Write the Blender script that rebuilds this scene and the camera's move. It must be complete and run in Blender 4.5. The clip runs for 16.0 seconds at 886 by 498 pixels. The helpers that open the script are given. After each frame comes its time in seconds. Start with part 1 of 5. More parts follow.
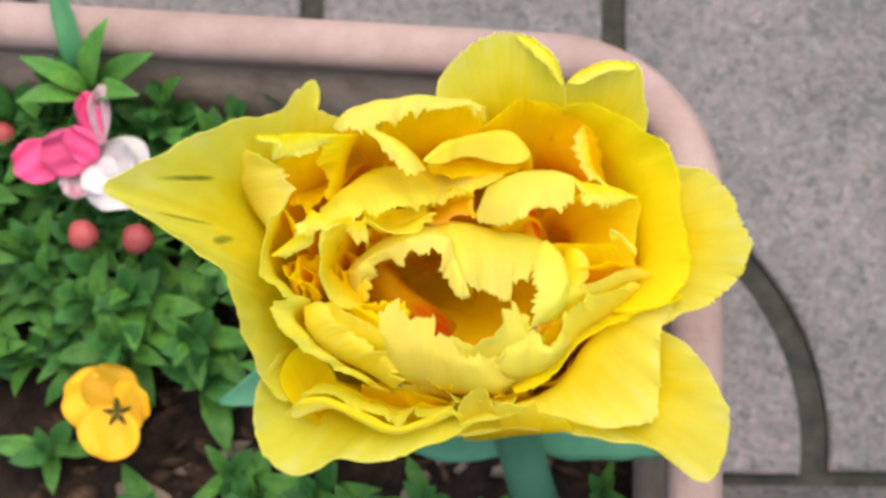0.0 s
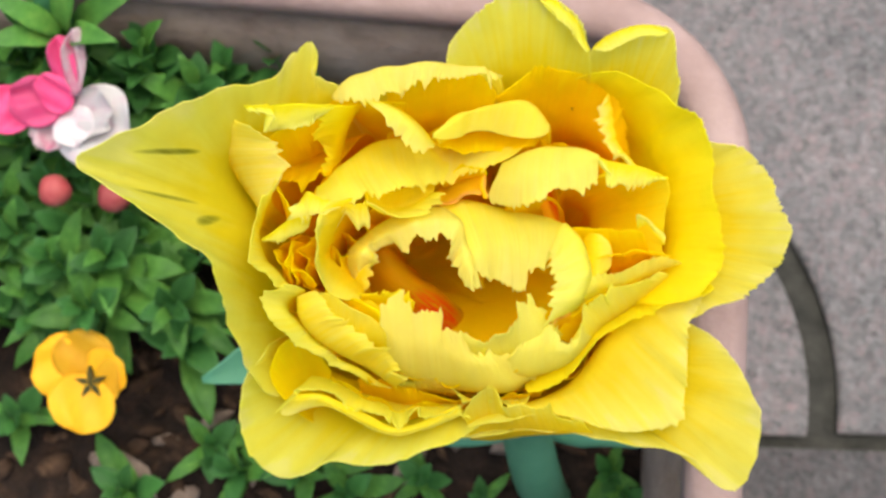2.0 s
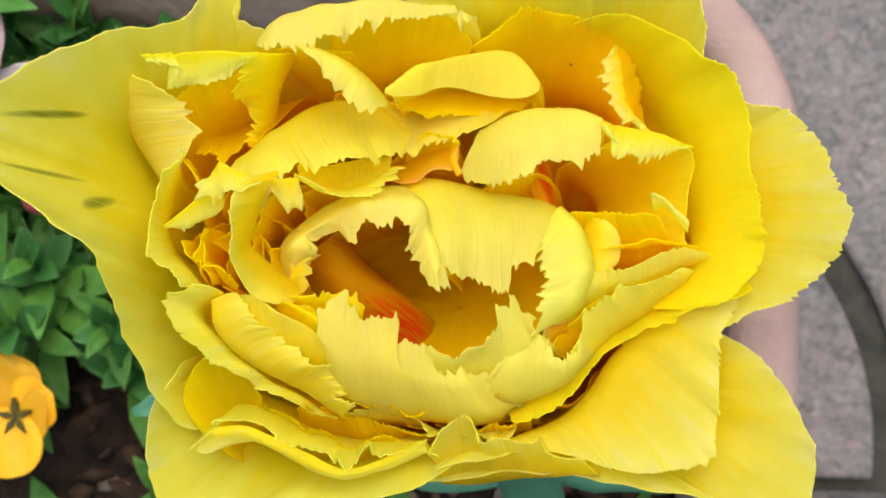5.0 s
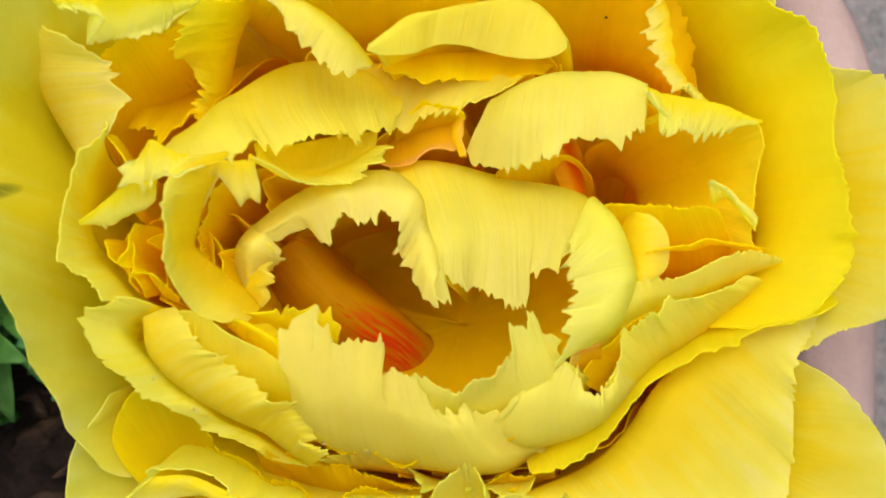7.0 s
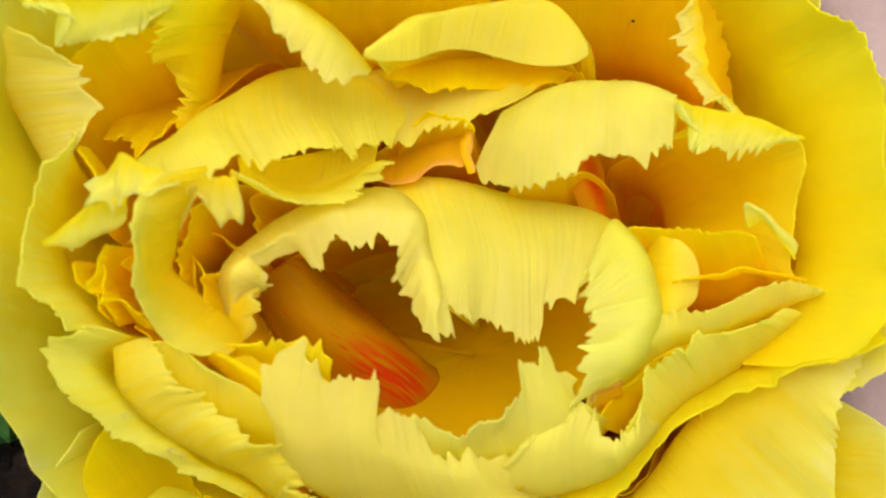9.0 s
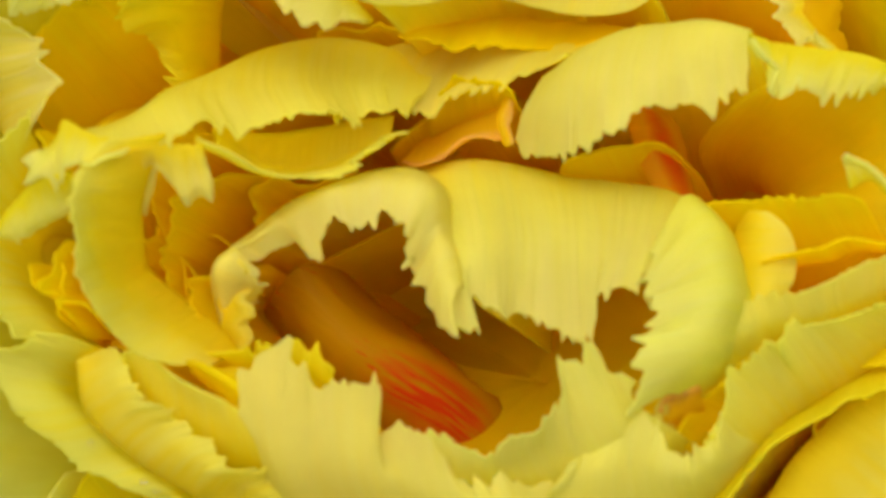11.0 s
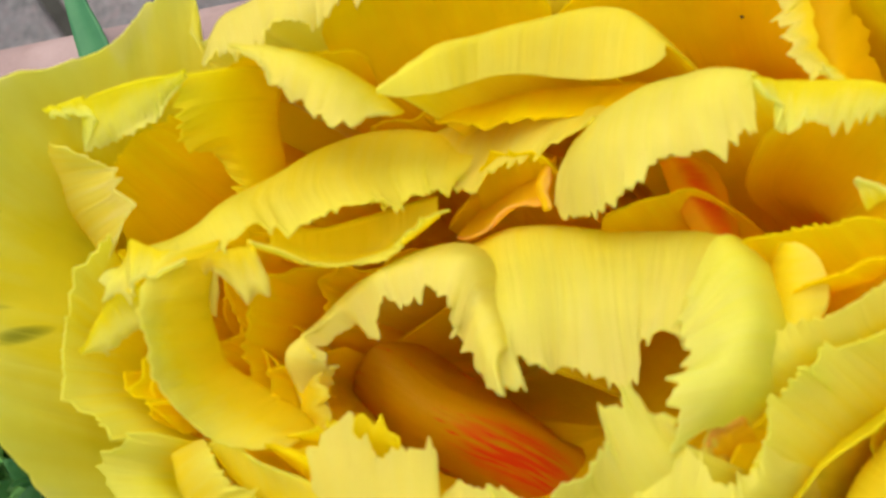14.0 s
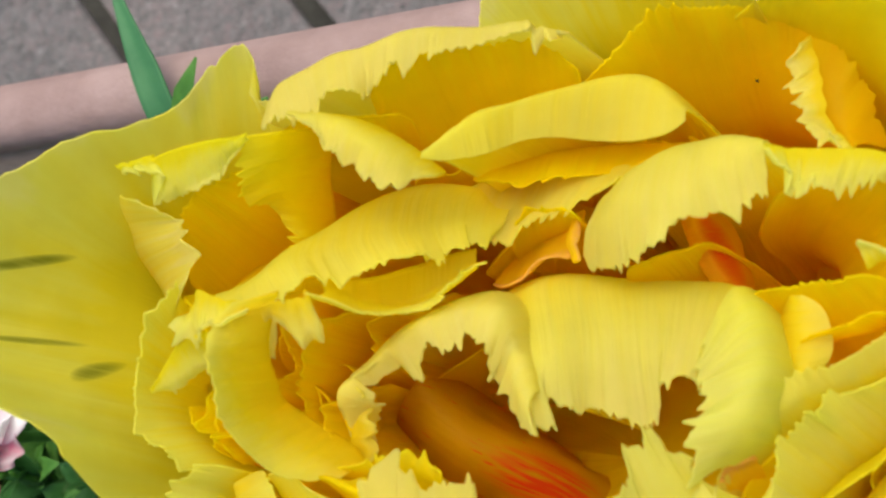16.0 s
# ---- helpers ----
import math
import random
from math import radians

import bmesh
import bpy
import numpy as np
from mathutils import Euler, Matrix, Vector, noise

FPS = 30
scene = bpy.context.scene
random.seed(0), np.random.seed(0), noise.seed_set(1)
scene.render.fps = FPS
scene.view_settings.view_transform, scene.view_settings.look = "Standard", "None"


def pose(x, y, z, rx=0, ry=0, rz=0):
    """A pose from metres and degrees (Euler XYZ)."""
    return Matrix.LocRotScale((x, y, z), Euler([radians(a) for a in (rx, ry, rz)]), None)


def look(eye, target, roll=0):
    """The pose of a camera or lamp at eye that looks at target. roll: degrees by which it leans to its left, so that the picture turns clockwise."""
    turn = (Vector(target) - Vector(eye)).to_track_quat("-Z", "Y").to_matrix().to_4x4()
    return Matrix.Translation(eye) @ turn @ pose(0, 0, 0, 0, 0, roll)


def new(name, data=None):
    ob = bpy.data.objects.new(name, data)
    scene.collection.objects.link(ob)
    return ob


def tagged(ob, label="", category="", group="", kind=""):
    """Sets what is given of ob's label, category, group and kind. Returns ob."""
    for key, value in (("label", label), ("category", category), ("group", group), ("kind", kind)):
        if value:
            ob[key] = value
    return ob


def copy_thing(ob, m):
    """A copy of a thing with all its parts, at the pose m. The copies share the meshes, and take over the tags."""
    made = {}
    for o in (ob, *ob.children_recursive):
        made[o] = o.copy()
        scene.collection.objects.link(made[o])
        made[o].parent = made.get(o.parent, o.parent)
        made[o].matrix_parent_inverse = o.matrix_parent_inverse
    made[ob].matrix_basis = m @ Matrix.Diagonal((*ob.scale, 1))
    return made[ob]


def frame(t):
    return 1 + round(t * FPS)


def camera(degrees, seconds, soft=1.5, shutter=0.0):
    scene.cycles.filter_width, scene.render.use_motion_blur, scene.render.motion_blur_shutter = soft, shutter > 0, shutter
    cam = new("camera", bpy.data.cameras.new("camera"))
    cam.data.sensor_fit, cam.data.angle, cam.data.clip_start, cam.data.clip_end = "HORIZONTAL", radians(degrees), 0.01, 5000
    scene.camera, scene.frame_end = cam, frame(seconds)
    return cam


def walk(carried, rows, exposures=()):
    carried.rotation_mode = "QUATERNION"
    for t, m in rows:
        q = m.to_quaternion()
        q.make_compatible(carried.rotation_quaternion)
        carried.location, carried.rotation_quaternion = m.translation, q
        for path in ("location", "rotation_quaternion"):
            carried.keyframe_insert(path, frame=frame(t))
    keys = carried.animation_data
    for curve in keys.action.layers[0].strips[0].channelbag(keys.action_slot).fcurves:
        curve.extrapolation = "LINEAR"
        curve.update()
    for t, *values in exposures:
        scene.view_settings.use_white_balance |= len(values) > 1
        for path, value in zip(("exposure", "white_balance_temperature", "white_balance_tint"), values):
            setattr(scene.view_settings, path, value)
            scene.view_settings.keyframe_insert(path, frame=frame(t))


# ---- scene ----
cam = camera(29.49, 16.0, 1.5)
PATH = [
    (0, pose(0.02899, -0.04175, 0.58915, 10.111, 6.254, 1.065)),
    (0.5, pose(0.03574, -0.03184, 0.58617, 8.610, 6.819, 1.312)),
    (1, pose(0.03124, -0.02537, 0.57606, 7.398, 6.376, 1.818)),
    (1.5, pose(0.02282, -0.02012, 0.56614, 6.595, 5.563, 2.098)),
    (2, pose(0.02117, -0.02434, 0.56330, 6.965, 5.445, 1.985)),
    (2.5, pose(0.02120, -0.02642, 0.56841, 7.435, 5.543, 1.947)),
    (3, pose(0.02400, -0.02502, 0.56748, 7.650, 5.786, 1.992)),
    (3.5, pose(0.02811, -0.02364, 0.56291, 7.587, 5.894, 2.002)),
    (4, pose(0.02776, -0.02287, 0.53696, 8.116, 6.682, 2.001)),
    (4.2, pose(0.02768, -0.02457, 0.52782, 8.444, 6.941, 1.783)),
    (6.3, pose(0.02418, -0.01624, 0.47342, 7.702, 7.517, 1.893)),
    (6.5, pose(0.02190, -0.01478, 0.46832, 7.521, 7.421, 1.953)),
    (7, pose(0.02313, -0.01416, 0.45738, 7.562, 7.963, 2.145)),
    (7.5, pose(0.02143, -0.01241, 0.44877, 7.501, 8.340, 2.454)),
    (8, pose(0.02219, -0.01012, 0.44736, 7.489, 8.159, 2.787)),
    (8.5, pose(0.02413, -0.00947, 0.44868, 7.713, 8.290, 2.986)),
    (9, pose(0.02399, -0.00989, 0.44171, 7.761, 9.256, 2.957)),
    (9.2, pose(0.02714, -0.01293, 0.43668, 8.558, 10.502, 2.950)),
    (11.3, pose(0.03876, -0.02001, 0.40508, 14.512, 20.105, 1.877)),
    (11.5, pose(0.03928, -0.01935, 0.40316, 14.776, 20.455, 1.441)),
    (12, pose(0.03991, -0.01951, 0.40233, 13.536, 23.103, 0.895)),
    (12.5, pose(0.03952, -0.02360, 0.40035, 14.694, 24.718, -0.354)),
    (13, pose(0.04506, -0.01877, 0.39951, 13.936, 26.617, -1.201)),
    (13.5, pose(0.04826, -0.02255, 0.40266, 14.245, 28.023, -1.929)),
    (14, pose(0.05640, -0.02191, 0.40903, 14.206, 29.947, -2.517)),
    (14.5, pose(0.05657, -0.02863, 0.41890, 14.771, 30.584, -2.750)),
    (15, pose(0.06027, -0.03406, 0.42858, 15.421, 30.925, -2.910)),
    (15.5, pose(0.06407, -0.02633, 0.42724, 13.905, 31.777, -3.683)),
    (16, pose(0.06280, -0.01975, 0.42108, 13.883, 30.946, -1.979)),
]
walk(cam, PATH, [(0.0, 0.08), (3.5, 0.08), (4.2, 0.02), (6.3, -0.14), (9.2, -0.17), (11.3, -0.42), (12.3, -0.36), (13.0, -0.31), (14.0, -0.22), (14.5, -0.15), (15.0, -0.17), (16.0, -0.34)])
cam.data.dof.use_dof = True
cam.data.dof.focus_distance = 0.190
cam.data.dof.aperture_fstop = 66.0

# ---- light: a bright overcast day, soft light from above ----
world = bpy.data.worlds.new("sky")
world.use_nodes = True
scene.world = world
wn = world.node_tree.nodes
sky = wn.new("ShaderNodeTexSky")
sky.sky_type = 'NISHITA'
sky.sun_disc = False
sky.sun_elevation = radians(72)
sky.sun_rotation = radians(27)
sky.air_density, sky.dust_density, sky.ozone_density = 1.0, 6.0, 0.6
world.node_tree.links.new(sky.outputs[0], wn["Background"].inputs[0])
wn["Background"].inputs[1].default_value = 0.225
sun = new("sun", bpy.data.lights.new("sun", 'SUN'))
sun.data.energy, sun.data.angle, sun.data.color = 1.22, radians(60), (1.0, 0.975, 0.92)
sun.matrix_world = look((0.10, 0.20, 1.0), (0, 0, 0))

# light passes many thin petals before it dies away
scene.cycles.max_bounces, scene.cycles.diffuse_bounces, scene.cycles.transmission_bounces = 22, 11, 22

# ---- materials ----
def mat(name):
    m = bpy.data.materials.new(name)
    m.use_nodes = True
    return m, m.node_tree.nodes, m.node_tree.links, m.node_tree.nodes["Principled BSDF"]


def ramp(nodes, stops):
    r = nodes.new("ShaderNodeValToRGB")
    e = r.color_ramp.elements
    while len(e) < len(stops):
        e.new(0.5)
    for k, (p, c) in zip(e, stops):
        k.position, k.color = p, (*c, 1)
    return r


def noise_node(nodes, links, scale, detail=4, coord=None, rough=0.55):
    n = nodes.new("ShaderNodeTexNoise")
    n.inputs["Scale"].default_value, n.inputs["Detail"].default_value = scale, detail
    n.inputs["Roughness"].default_value = rough
    if coord:
        links.new(coord, n.inputs["Vector"])
    return n


def mixed(nodes, links, fac, a, b, mode='MIX'):
    m = nodes.new("ShaderNodeMix")
    m.data_type, m.blend_type = 'RGBA', mode
    for sock, v in ((m.inputs[0], fac), (m.inputs[6], a), (m.inputs[7], b)):
        if isinstance(v, bpy.types.NodeSocket):
            links.new(v, sock)
        elif isinstance(v, (int, float)):
            sock.default_value = v
        else:
            sock.default_value = (*v, 1)
    return m.outputs[2]


def maths(nodes, links, op, a, b=0.0):
    m = nodes.new("ShaderNodeMath")
    m.operation = op
    for sock, v in ((m.inputs[0], a), (m.inputs[1], b)):
        if isinstance(v, bpy.types.NodeSocket):
            links.new(v, sock)
        else:
            sock.default_value = v
    return m.outputs[0]


def bump(nodes, links, height, strength, dist, bsdf):
    b = nodes.new("ShaderNodeBump")
    b.inputs["Strength"].default_value, b.inputs["Distance"].default_value = strength, dist
    links.new(height, b.inputs["Height"])
    links.new(b.outputs[0], bsdf.inputs["Normal"])
    return b


def petal_material(name, stops, marks=(), along=False, through_share=0.72):
    """Soft translucent petal: pigment, with painted crevice warmth at the base, runs from base to edge (UV y), fine
    veins run the same way.
    """
    m, n, l, b = mat(name)
    uv = n.new("ShaderNodeUVMap")
    sep = n.new("ShaderNodeSeparateXYZ")
    l.new(uv.outputs[0], sep.inputs[0])
    sx = n.new("ShaderNodeMapping")
    sx.inputs["Scale"].default_value = (4, 60, 1) if along else (70, 5, 1)
    l.new(uv.outputs[0], sx.inputs[0])
    veins = noise_node(n, l, 1.0, 5, sx.outputs[0])
    geo = n.new("ShaderNodeTexCoord")
    blot = noise_node(n, l, 90, 3, geo.outputs["Object"])
    v = maths(n, l, 'ADD', sep.outputs[1], maths(n, l, 'MULTIPLY', maths(n, l, 'SUBTRACT', blot.outputs[0], 0.5), 0.14))
    # soft lengthwise pleats: they feather the pale margin and ripple the surface
    px = n.new("ShaderNodeMapping")
    px.inputs["Scale"].default_value = (3, 14, 1) if along else (14, 2.2, 1)
    l.new(uv.outputs[0], px.inputs[0])
    pleat = noise_node(n, l, 1.0, 3, px.outputs[0])
    v = maths(n, l, 'ADD', v, maths(n, l, 'MULTIPLY', maths(n, l, 'SUBTRACT', pleat.outputs[0], 0.5), 0.30))
    r = ramp(n, stops)
    l.new(v, r.inputs[0])
    col = mixed(n, l, maths(n, l, 'MULTIPLY', veins.outputs[0], 0.24), r.outputs[0], (0.97, 0.81, 0.004))
    # faint uneven pigment, and each petal a little different
    info = n.new("ShaderNodeObjectInfo")
    patch = noise_node(n, l, 260, 4, geo.outputs["Object"])
    hsv = n.new("ShaderNodeHueSaturation")
    l.new(col, hsv.inputs["Color"])
    l.new(maths(n, l, 'ADD', 0.494, maths(n, l, 'MULTIPLY', info.outputs["Random"], 0.012)), hsv.inputs["Hue"])
    l.new(maths(n, l, 'ADD', 0.93, maths(n, l, 'MULTIPLY', patch.outputs[0], 0.14)), hsv.inputs["Value"])
    col = hsv.outputs[0]
    for u0, v0, du, dv, lean, tint in marks:
        a = maths(n, l, 'POWER', maths(n, l, 'DIVIDE', maths(n, l, 'SUBTRACT', maths(n, l, 'SUBTRACT', sep.outputs[0], u0), maths(n, l, 'MULTIPLY', maths(n, l, 'SUBTRACT', sep.outputs[1], v0), lean)), du), 2)
        c = maths(n, l, 'POWER', maths(n, l, 'DIVIDE', maths(n, l, 'SUBTRACT', sep.outputs[1], v0), dv), 2)
        d = maths(n, l, 'SUBTRACT', 1.0, maths(n, l, 'ADD', a, c))
        d = maths(n, l, 'MULTIPLY', d, maths(n, l, 'MULTIPLY', maths(n, l, 'SUBTRACT', veins.outputs[0], 0.35 if along else 0.0), 4.6 if along else 1.5))
        clampn = n.new("ShaderNodeClamp")
        l.new(d, clampn.inputs[0])
        col = mixed(n, l, clampn.outputs[0], col, tint)
    l.new(col, b.inputs["Base Color"])
    b.inputs["Roughness"].default_value = 0.42
    b.inputs["Specular IOR Level"].default_value = 0.12
    relief = maths(n, l, 'ADD', maths(n, l, 'MULTIPLY', veins.outputs[0], 0.55), maths(n, l, 'MULTIPLY', pleat.outputs[0], 2.6))
    bp = bump(n, l, relief, 0.25, 0.0005, b)
    t = n.new("ShaderNodeBsdfTranslucent")
    l.new(col, t.inputs[0])
    l.new(bp.outputs[0], t.inputs["Normal"])
    mx = n.new("ShaderNodeMixShader")
    mx.inputs[0].default_value = through_share
    l.new(b.outputs[0], mx.inputs[1])
    l.new(t.outputs[0], mx.inputs[2])
    l.new(mx.outputs[0], n["Material Output"].inputs[0])
    return m


# ORANGE goes deeper than the base pigment, imitating warm bounced light in crevices
ORANGE, YELLOW, LIGHT, PALE = (0.98, 0.52, 0.003), (0.98, 0.865, 0.006), (0.965, 0.905, 0.04), (0.93, 0.935, 0.20)
GREEN_MARK, RED_MARK = (0.22, 0.25, 0.008), (0.88, 0.11, 0.01)
petal_deep = petal_material("petal_deep", [(0.0, ORANGE), (0.7, (0.98, 0.69, 0.004)), (0.95, (0.98, 0.82, 0.005)), (1.0, YELLOW)])
petal_yellow = petal_material("petal_yellow", [(0.0, ORANGE), (0.6, (0.98, 0.815, 0.005)), (0.85, YELLOW), (1.0, LIGHT)])
petal_light = petal_material("petal_light", [(0.0, ORANGE), (0.5, (0.975, 0.86, 0.005)), (0.8, LIGHT), (1.0, PALE)])
petal_pale = petal_material("petal_pale", [(0.0, ORANGE), (0.42, YELLOW), (0.64, LIGHT), (0.84, PALE), (1.0, (0.93, 0.935, 0.33))])
petal_back = petal_material("petal_back", [(0.0, ORANGE), (0.35, YELLOW), (0.65, (0.92, 0.895, 0.10)), (1.0, (0.92, 0.92, 0.27))])
petal_band = petal_material("petal_band", [(0.0, ORANGE), (0.35, YELLOW), (0.6, (0.95, 0.815, 0.018)), (0.9, (0.95, 0.85, 0.045)), (1.0, (0.93, 0.915, 0.20))])
petal_outer = petal_material("petal_outer", [(0.0, (0.5, 0.46, 0.02)), (0.5, (0.93, 0.815, 0.014)), (0.84, (0.935, 0.845, 0.035)), (0.97, PALE), (1.0, (0.93, 0.935, 0.33))])
petal_streaked = petal_material("petal_streaked", [(0.0, (0.5, 0.46, 0.02)), (0.5, (0.86, 0.755, 0.012)), (0.84, (0.875, 0.795, 0.030)), (0.97, PALE), (1.0, (0.93, 0.935, 0.33))],
                                [(0.465, 0.922, 0.009, 0.042, 0.74, GREEN_MARK), (0.566, 0.905, 0.007, 0.045, 0.30, GREEN_MARK), (0.600, 0.868, 0.012, 0.030, 0.84, GREEN_MARK)])
# base darkened to imitate shade from the petals around it; red streaks are pigment
petal_red = petal_material("petal_red", [(0.0, (0.74, 0.43, 0.003)), (1.0, (0.76, 0.47, 0.003))],
                           [(0.60, 0.73, 0.24, 0.11, 0.0, RED_MARK), (0.74, 0.71, 0.17, 0.13, 0.0, RED_MARK)], True)
petal_heart = petal_material("petal_heart", [(0.0, ORANGE), (0.6, (0.95, 0.66, 0.004)), (0.85, (0.96, 0.71, 0.005)), (1.0, (0.97, 0.78, 0.005))])
petal_peach = petal_material("petal_peach", [(0.0, ORANGE), (0.6, (0.97, 0.72, 0.004)), (0.86, (0.97, 0.74, 0.02)), (1.0, (0.95, 0.66, 0.20))])
petal_red_edge = petal_material("petal_red_edge", [(0.0, ORANGE), (0.6, (0.93, 0.58, 0.004)), (1.0, (0.93, 0.60, 0.004))], [(0.50, 0.78, 0.75, 0.13, 0.0, RED_MARK)])


def plain(name, stops, scale, rough=0.8, bump_scale=None, bump_dist=0.001, bump_strength=0.6, translucent=0.0, spec=0.3, detail=6):
    m, n, l, b = mat(name)
    tc = n.new("ShaderNodeTexCoord")
    big = noise_node(n, l, scale, detail, tc.outputs["Object"], 0.65)
    r = ramp(n, stops)
    l.new(big.outputs[0], r.inputs[0])
    info = n.new("ShaderNodeObjectInfo")
    hsv = n.new("ShaderNodeHueSaturation")
    l.new(r.outputs[0], hsv.inputs["Color"])
    l.new(maths(n, l, 'ADD', maths(n, l, 'MULTIPLY', info.outputs["Random"], 0.45), 0.78), hsv.inputs["Value"])
    l.new(hsv.outputs[0], b.inputs["Base Color"])
    b.inputs["Roughness"].default_value, b.inputs["Specular IOR Level"].default_value = rough, spec
    fine = noise_node(n, l, bump_scale or scale * 4, 6, tc.outputs["Object"])
    bump(n, l, fine.outputs[0], bump_strength, bump_dist, b)
    if translucent:
        t = n.new("ShaderNodeBsdfTranslucent")
        l.new(hsv.outputs[0], t.inputs[0])
        mx = n.new("ShaderNodeMixShader")
        mx.inputs[0].default_value = translucent
        l.new(b.outputs[0], mx.inputs[1])
        l.new(t.outputs[0], mx.inputs[2])
        l.new(mx.outputs[0], n["Material Output"].inputs[0])
    return m


def granite(name, tone=1.0):
    """Grey stone with pink, dark and pale grains of two sizes, cloudy stains and a worn surface."""
    m, n, l, b = mat(name)
    tc = n.new("ShaderNodeTexCoord")
    warp = noise_node(n, l, 90, 3, tc.outputs["Object"])
    spot = mixed(n, l, 0.006, tc.outputs["Object"], warp.outputs["Color"], 'ADD')
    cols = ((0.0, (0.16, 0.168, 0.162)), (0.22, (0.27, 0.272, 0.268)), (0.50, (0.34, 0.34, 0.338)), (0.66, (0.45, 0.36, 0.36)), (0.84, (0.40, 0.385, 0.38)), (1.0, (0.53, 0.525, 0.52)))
    grains = []
    for size in (360, 760):
        cells = n.new("ShaderNodeTexVoronoi")
        cells.inputs["Scale"].default_value = size
        l.new(spot, cells.inputs["Vector"])
        sepc = n.new("ShaderNodeSeparateColor")
        l.new(cells.outputs["Color"], sepc.inputs[0])
        r = ramp(n, [(q, tuple(tone * c for c in col)) for q, col in cols])
        l.new(sepc.outputs[0], r.inputs[0])
        grains.append(r.outputs[0])
    grain = mixed(n, l, 0.5, grains[0], grains[1])
    cloud = noise_node(n, l, 22, 6, tc.outputs["Object"], 0.65)
    cr = ramp(n, [(0.3, (0.34, 0.36, 0.36)), (0.7, (0.60, 0.57, 0.555))])
    l.new(cloud.outputs[0], cr.inputs[0])
    l.new(mixed(n, l, 1.0, grain, cr.outputs[0], 'MULTIPLY'), b.inputs["Base Color"])
    b.inputs["Roughness"].default_value = 0.75
    fine = noise_node(n, l, 420, 5, tc.outputs["Object"])
    bump(n, l, fine.outputs[0], 0.8, 0.0020, b)
    return m


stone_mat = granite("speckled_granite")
half_tone_stone_mat = granite("speckled_granite_half_tone", 0.5)
joint_mat = plain("dark_joint", [(0.3, (0.020, 0.021, 0.017)), (0.7, (0.055, 0.055, 0.045))], 120, 0.95)
clay_mat = plain("pink_clay", [(0.25, (0.27, 0.185, 0.165)), (0.5, (0.365, 0.262, 0.235)), (0.75, (0.45, 0.338, 0.31))], 45, 0.85, 500, 0.0006)
clay_inner_mat = plain("brownish_clay", [(0.25, (0.17, 0.120, 0.09)), (0.5, (0.30, 0.235, 0.185)), (0.75, (0.42, 0.34, 0.28))], 60, 0.9, 400, 0.0015)
soil_mat = plain("dark_soil", [(0.3, (0.010, 0.007, 0.005)), (0.55, (0.035, 0.022, 0.014)), (0.75, (0.09, 0.05, 0.028))], 160, 1.0, 400, 0.003, 1.0)
chip_mat = plain("bark_chip", [(0.3, (0.022, 0.013, 0.008)), (0.55, (0.055, 0.032, 0.018)), (0.75, (0.15, 0.09, 0.05))], 150, 0.95)
dry_mat = plain("dry_leaf", [(0.3, (0.10, 0.075, 0.055)), (0.5, (0.22, 0.17, 0.13)), (0.75, (0.38, 0.31, 0.25))], 180, 0.9)
leaf_mat = plain("leaf_green", [(0.25, (0.05, 0.165, 0.026)), (0.55, (0.10, 0.285, 0.046)), (0.8, (0.19, 0.41, 0.07))], 150, 0.5, 600, 0.0005, 0.4, 0.3)
leaf_dark_mat = plain("leaf_deep_green", [(0.25, (0.028, 0.115, 0.028)), (0.6, (0.06, 0.205, 0.042)), (0.8, (0.105, 0.28, 0.052))], 150, 0.5, 600, 0.0005, 0.4, 0.25)
shoot_mat = plain("shoot_green", [(0.3, (0.045, 0.19, 0.075)), (0.7, (0.085, 0.27, 0.105))], 90, 0.5, 300, 0.0004, 0.3, 0.2)
water_mat, wn_, wl_, wb_ = mat("water")
wb_.inputs["Base Color"].default_value = (1, 1, 1, 1)
wb_.inputs["Transmission Weight"].default_value, wb_.inputs["Roughness"].default_value, wb_.inputs["IOR"].default_value = 1.0, 0.02, 1.33
tulip_green_mat = plain("tulip_green", [(0.3, (0.065, 0.24, 0.13)), (0.7, (0.12, 0.34, 0.19))], 60, 0.5, 300, 0.0004, 0.3, 0.1)
pink_mat = plain("petal_pink", [(0.3, (0.80, 0.05, 0.22)), (0.7, (0.88, 0.16, 0.36))], 90, 0.5, 400, 0.0004, 0.3, 0.3)
white_mat = plain("petal_white", [(0.30, (0.80, 0.35, 0.48)), (0.42, (0.80, 0.68, 0.71)), (0.55, (0.82, 0.81, 0.79))], 110, 0.5, 400, 0.0004, 0.3, 0.3)
blush_mat = plain("petal_blush", [(0.38, (0.80, 0.22, 0.38)), (0.52, (0.80, 0.58, 0.62)), (0.68, (0.80, 0.78, 0.77))], 110, 0.5, 400, 0.0004, 0.3, 0.3)
bud_mat = plain("bud_red", [(0.3, (0.36, 0.04, 0.05)), (0.6, (0.50, 0.12, 0.11)), (0.8, (0.62, 0.36, 0.32))], 150, 0.5, 400, 0.0004, 0.3, 0.2)
viola_mat = plain("viola_yellow", [(0.3, (0.85, 0.42, 0.008)), (0.7, (0.92, 0.58, 0.02))], 90, 0.5, 400, 0.0004, 0.3, 0.3)
dark_eye_mat = plain("viola_eye", [(0.3, (0.03, 0.035, 0.008)), (0.7, (0.12, 0.09, 0.01))], 300, 0.7)


# ---- helpers for building ----
def finish(ob, smooth=True):
    if smooth:
        for p in ob.data.polygons:
            p.use_smooth = True
    return ob


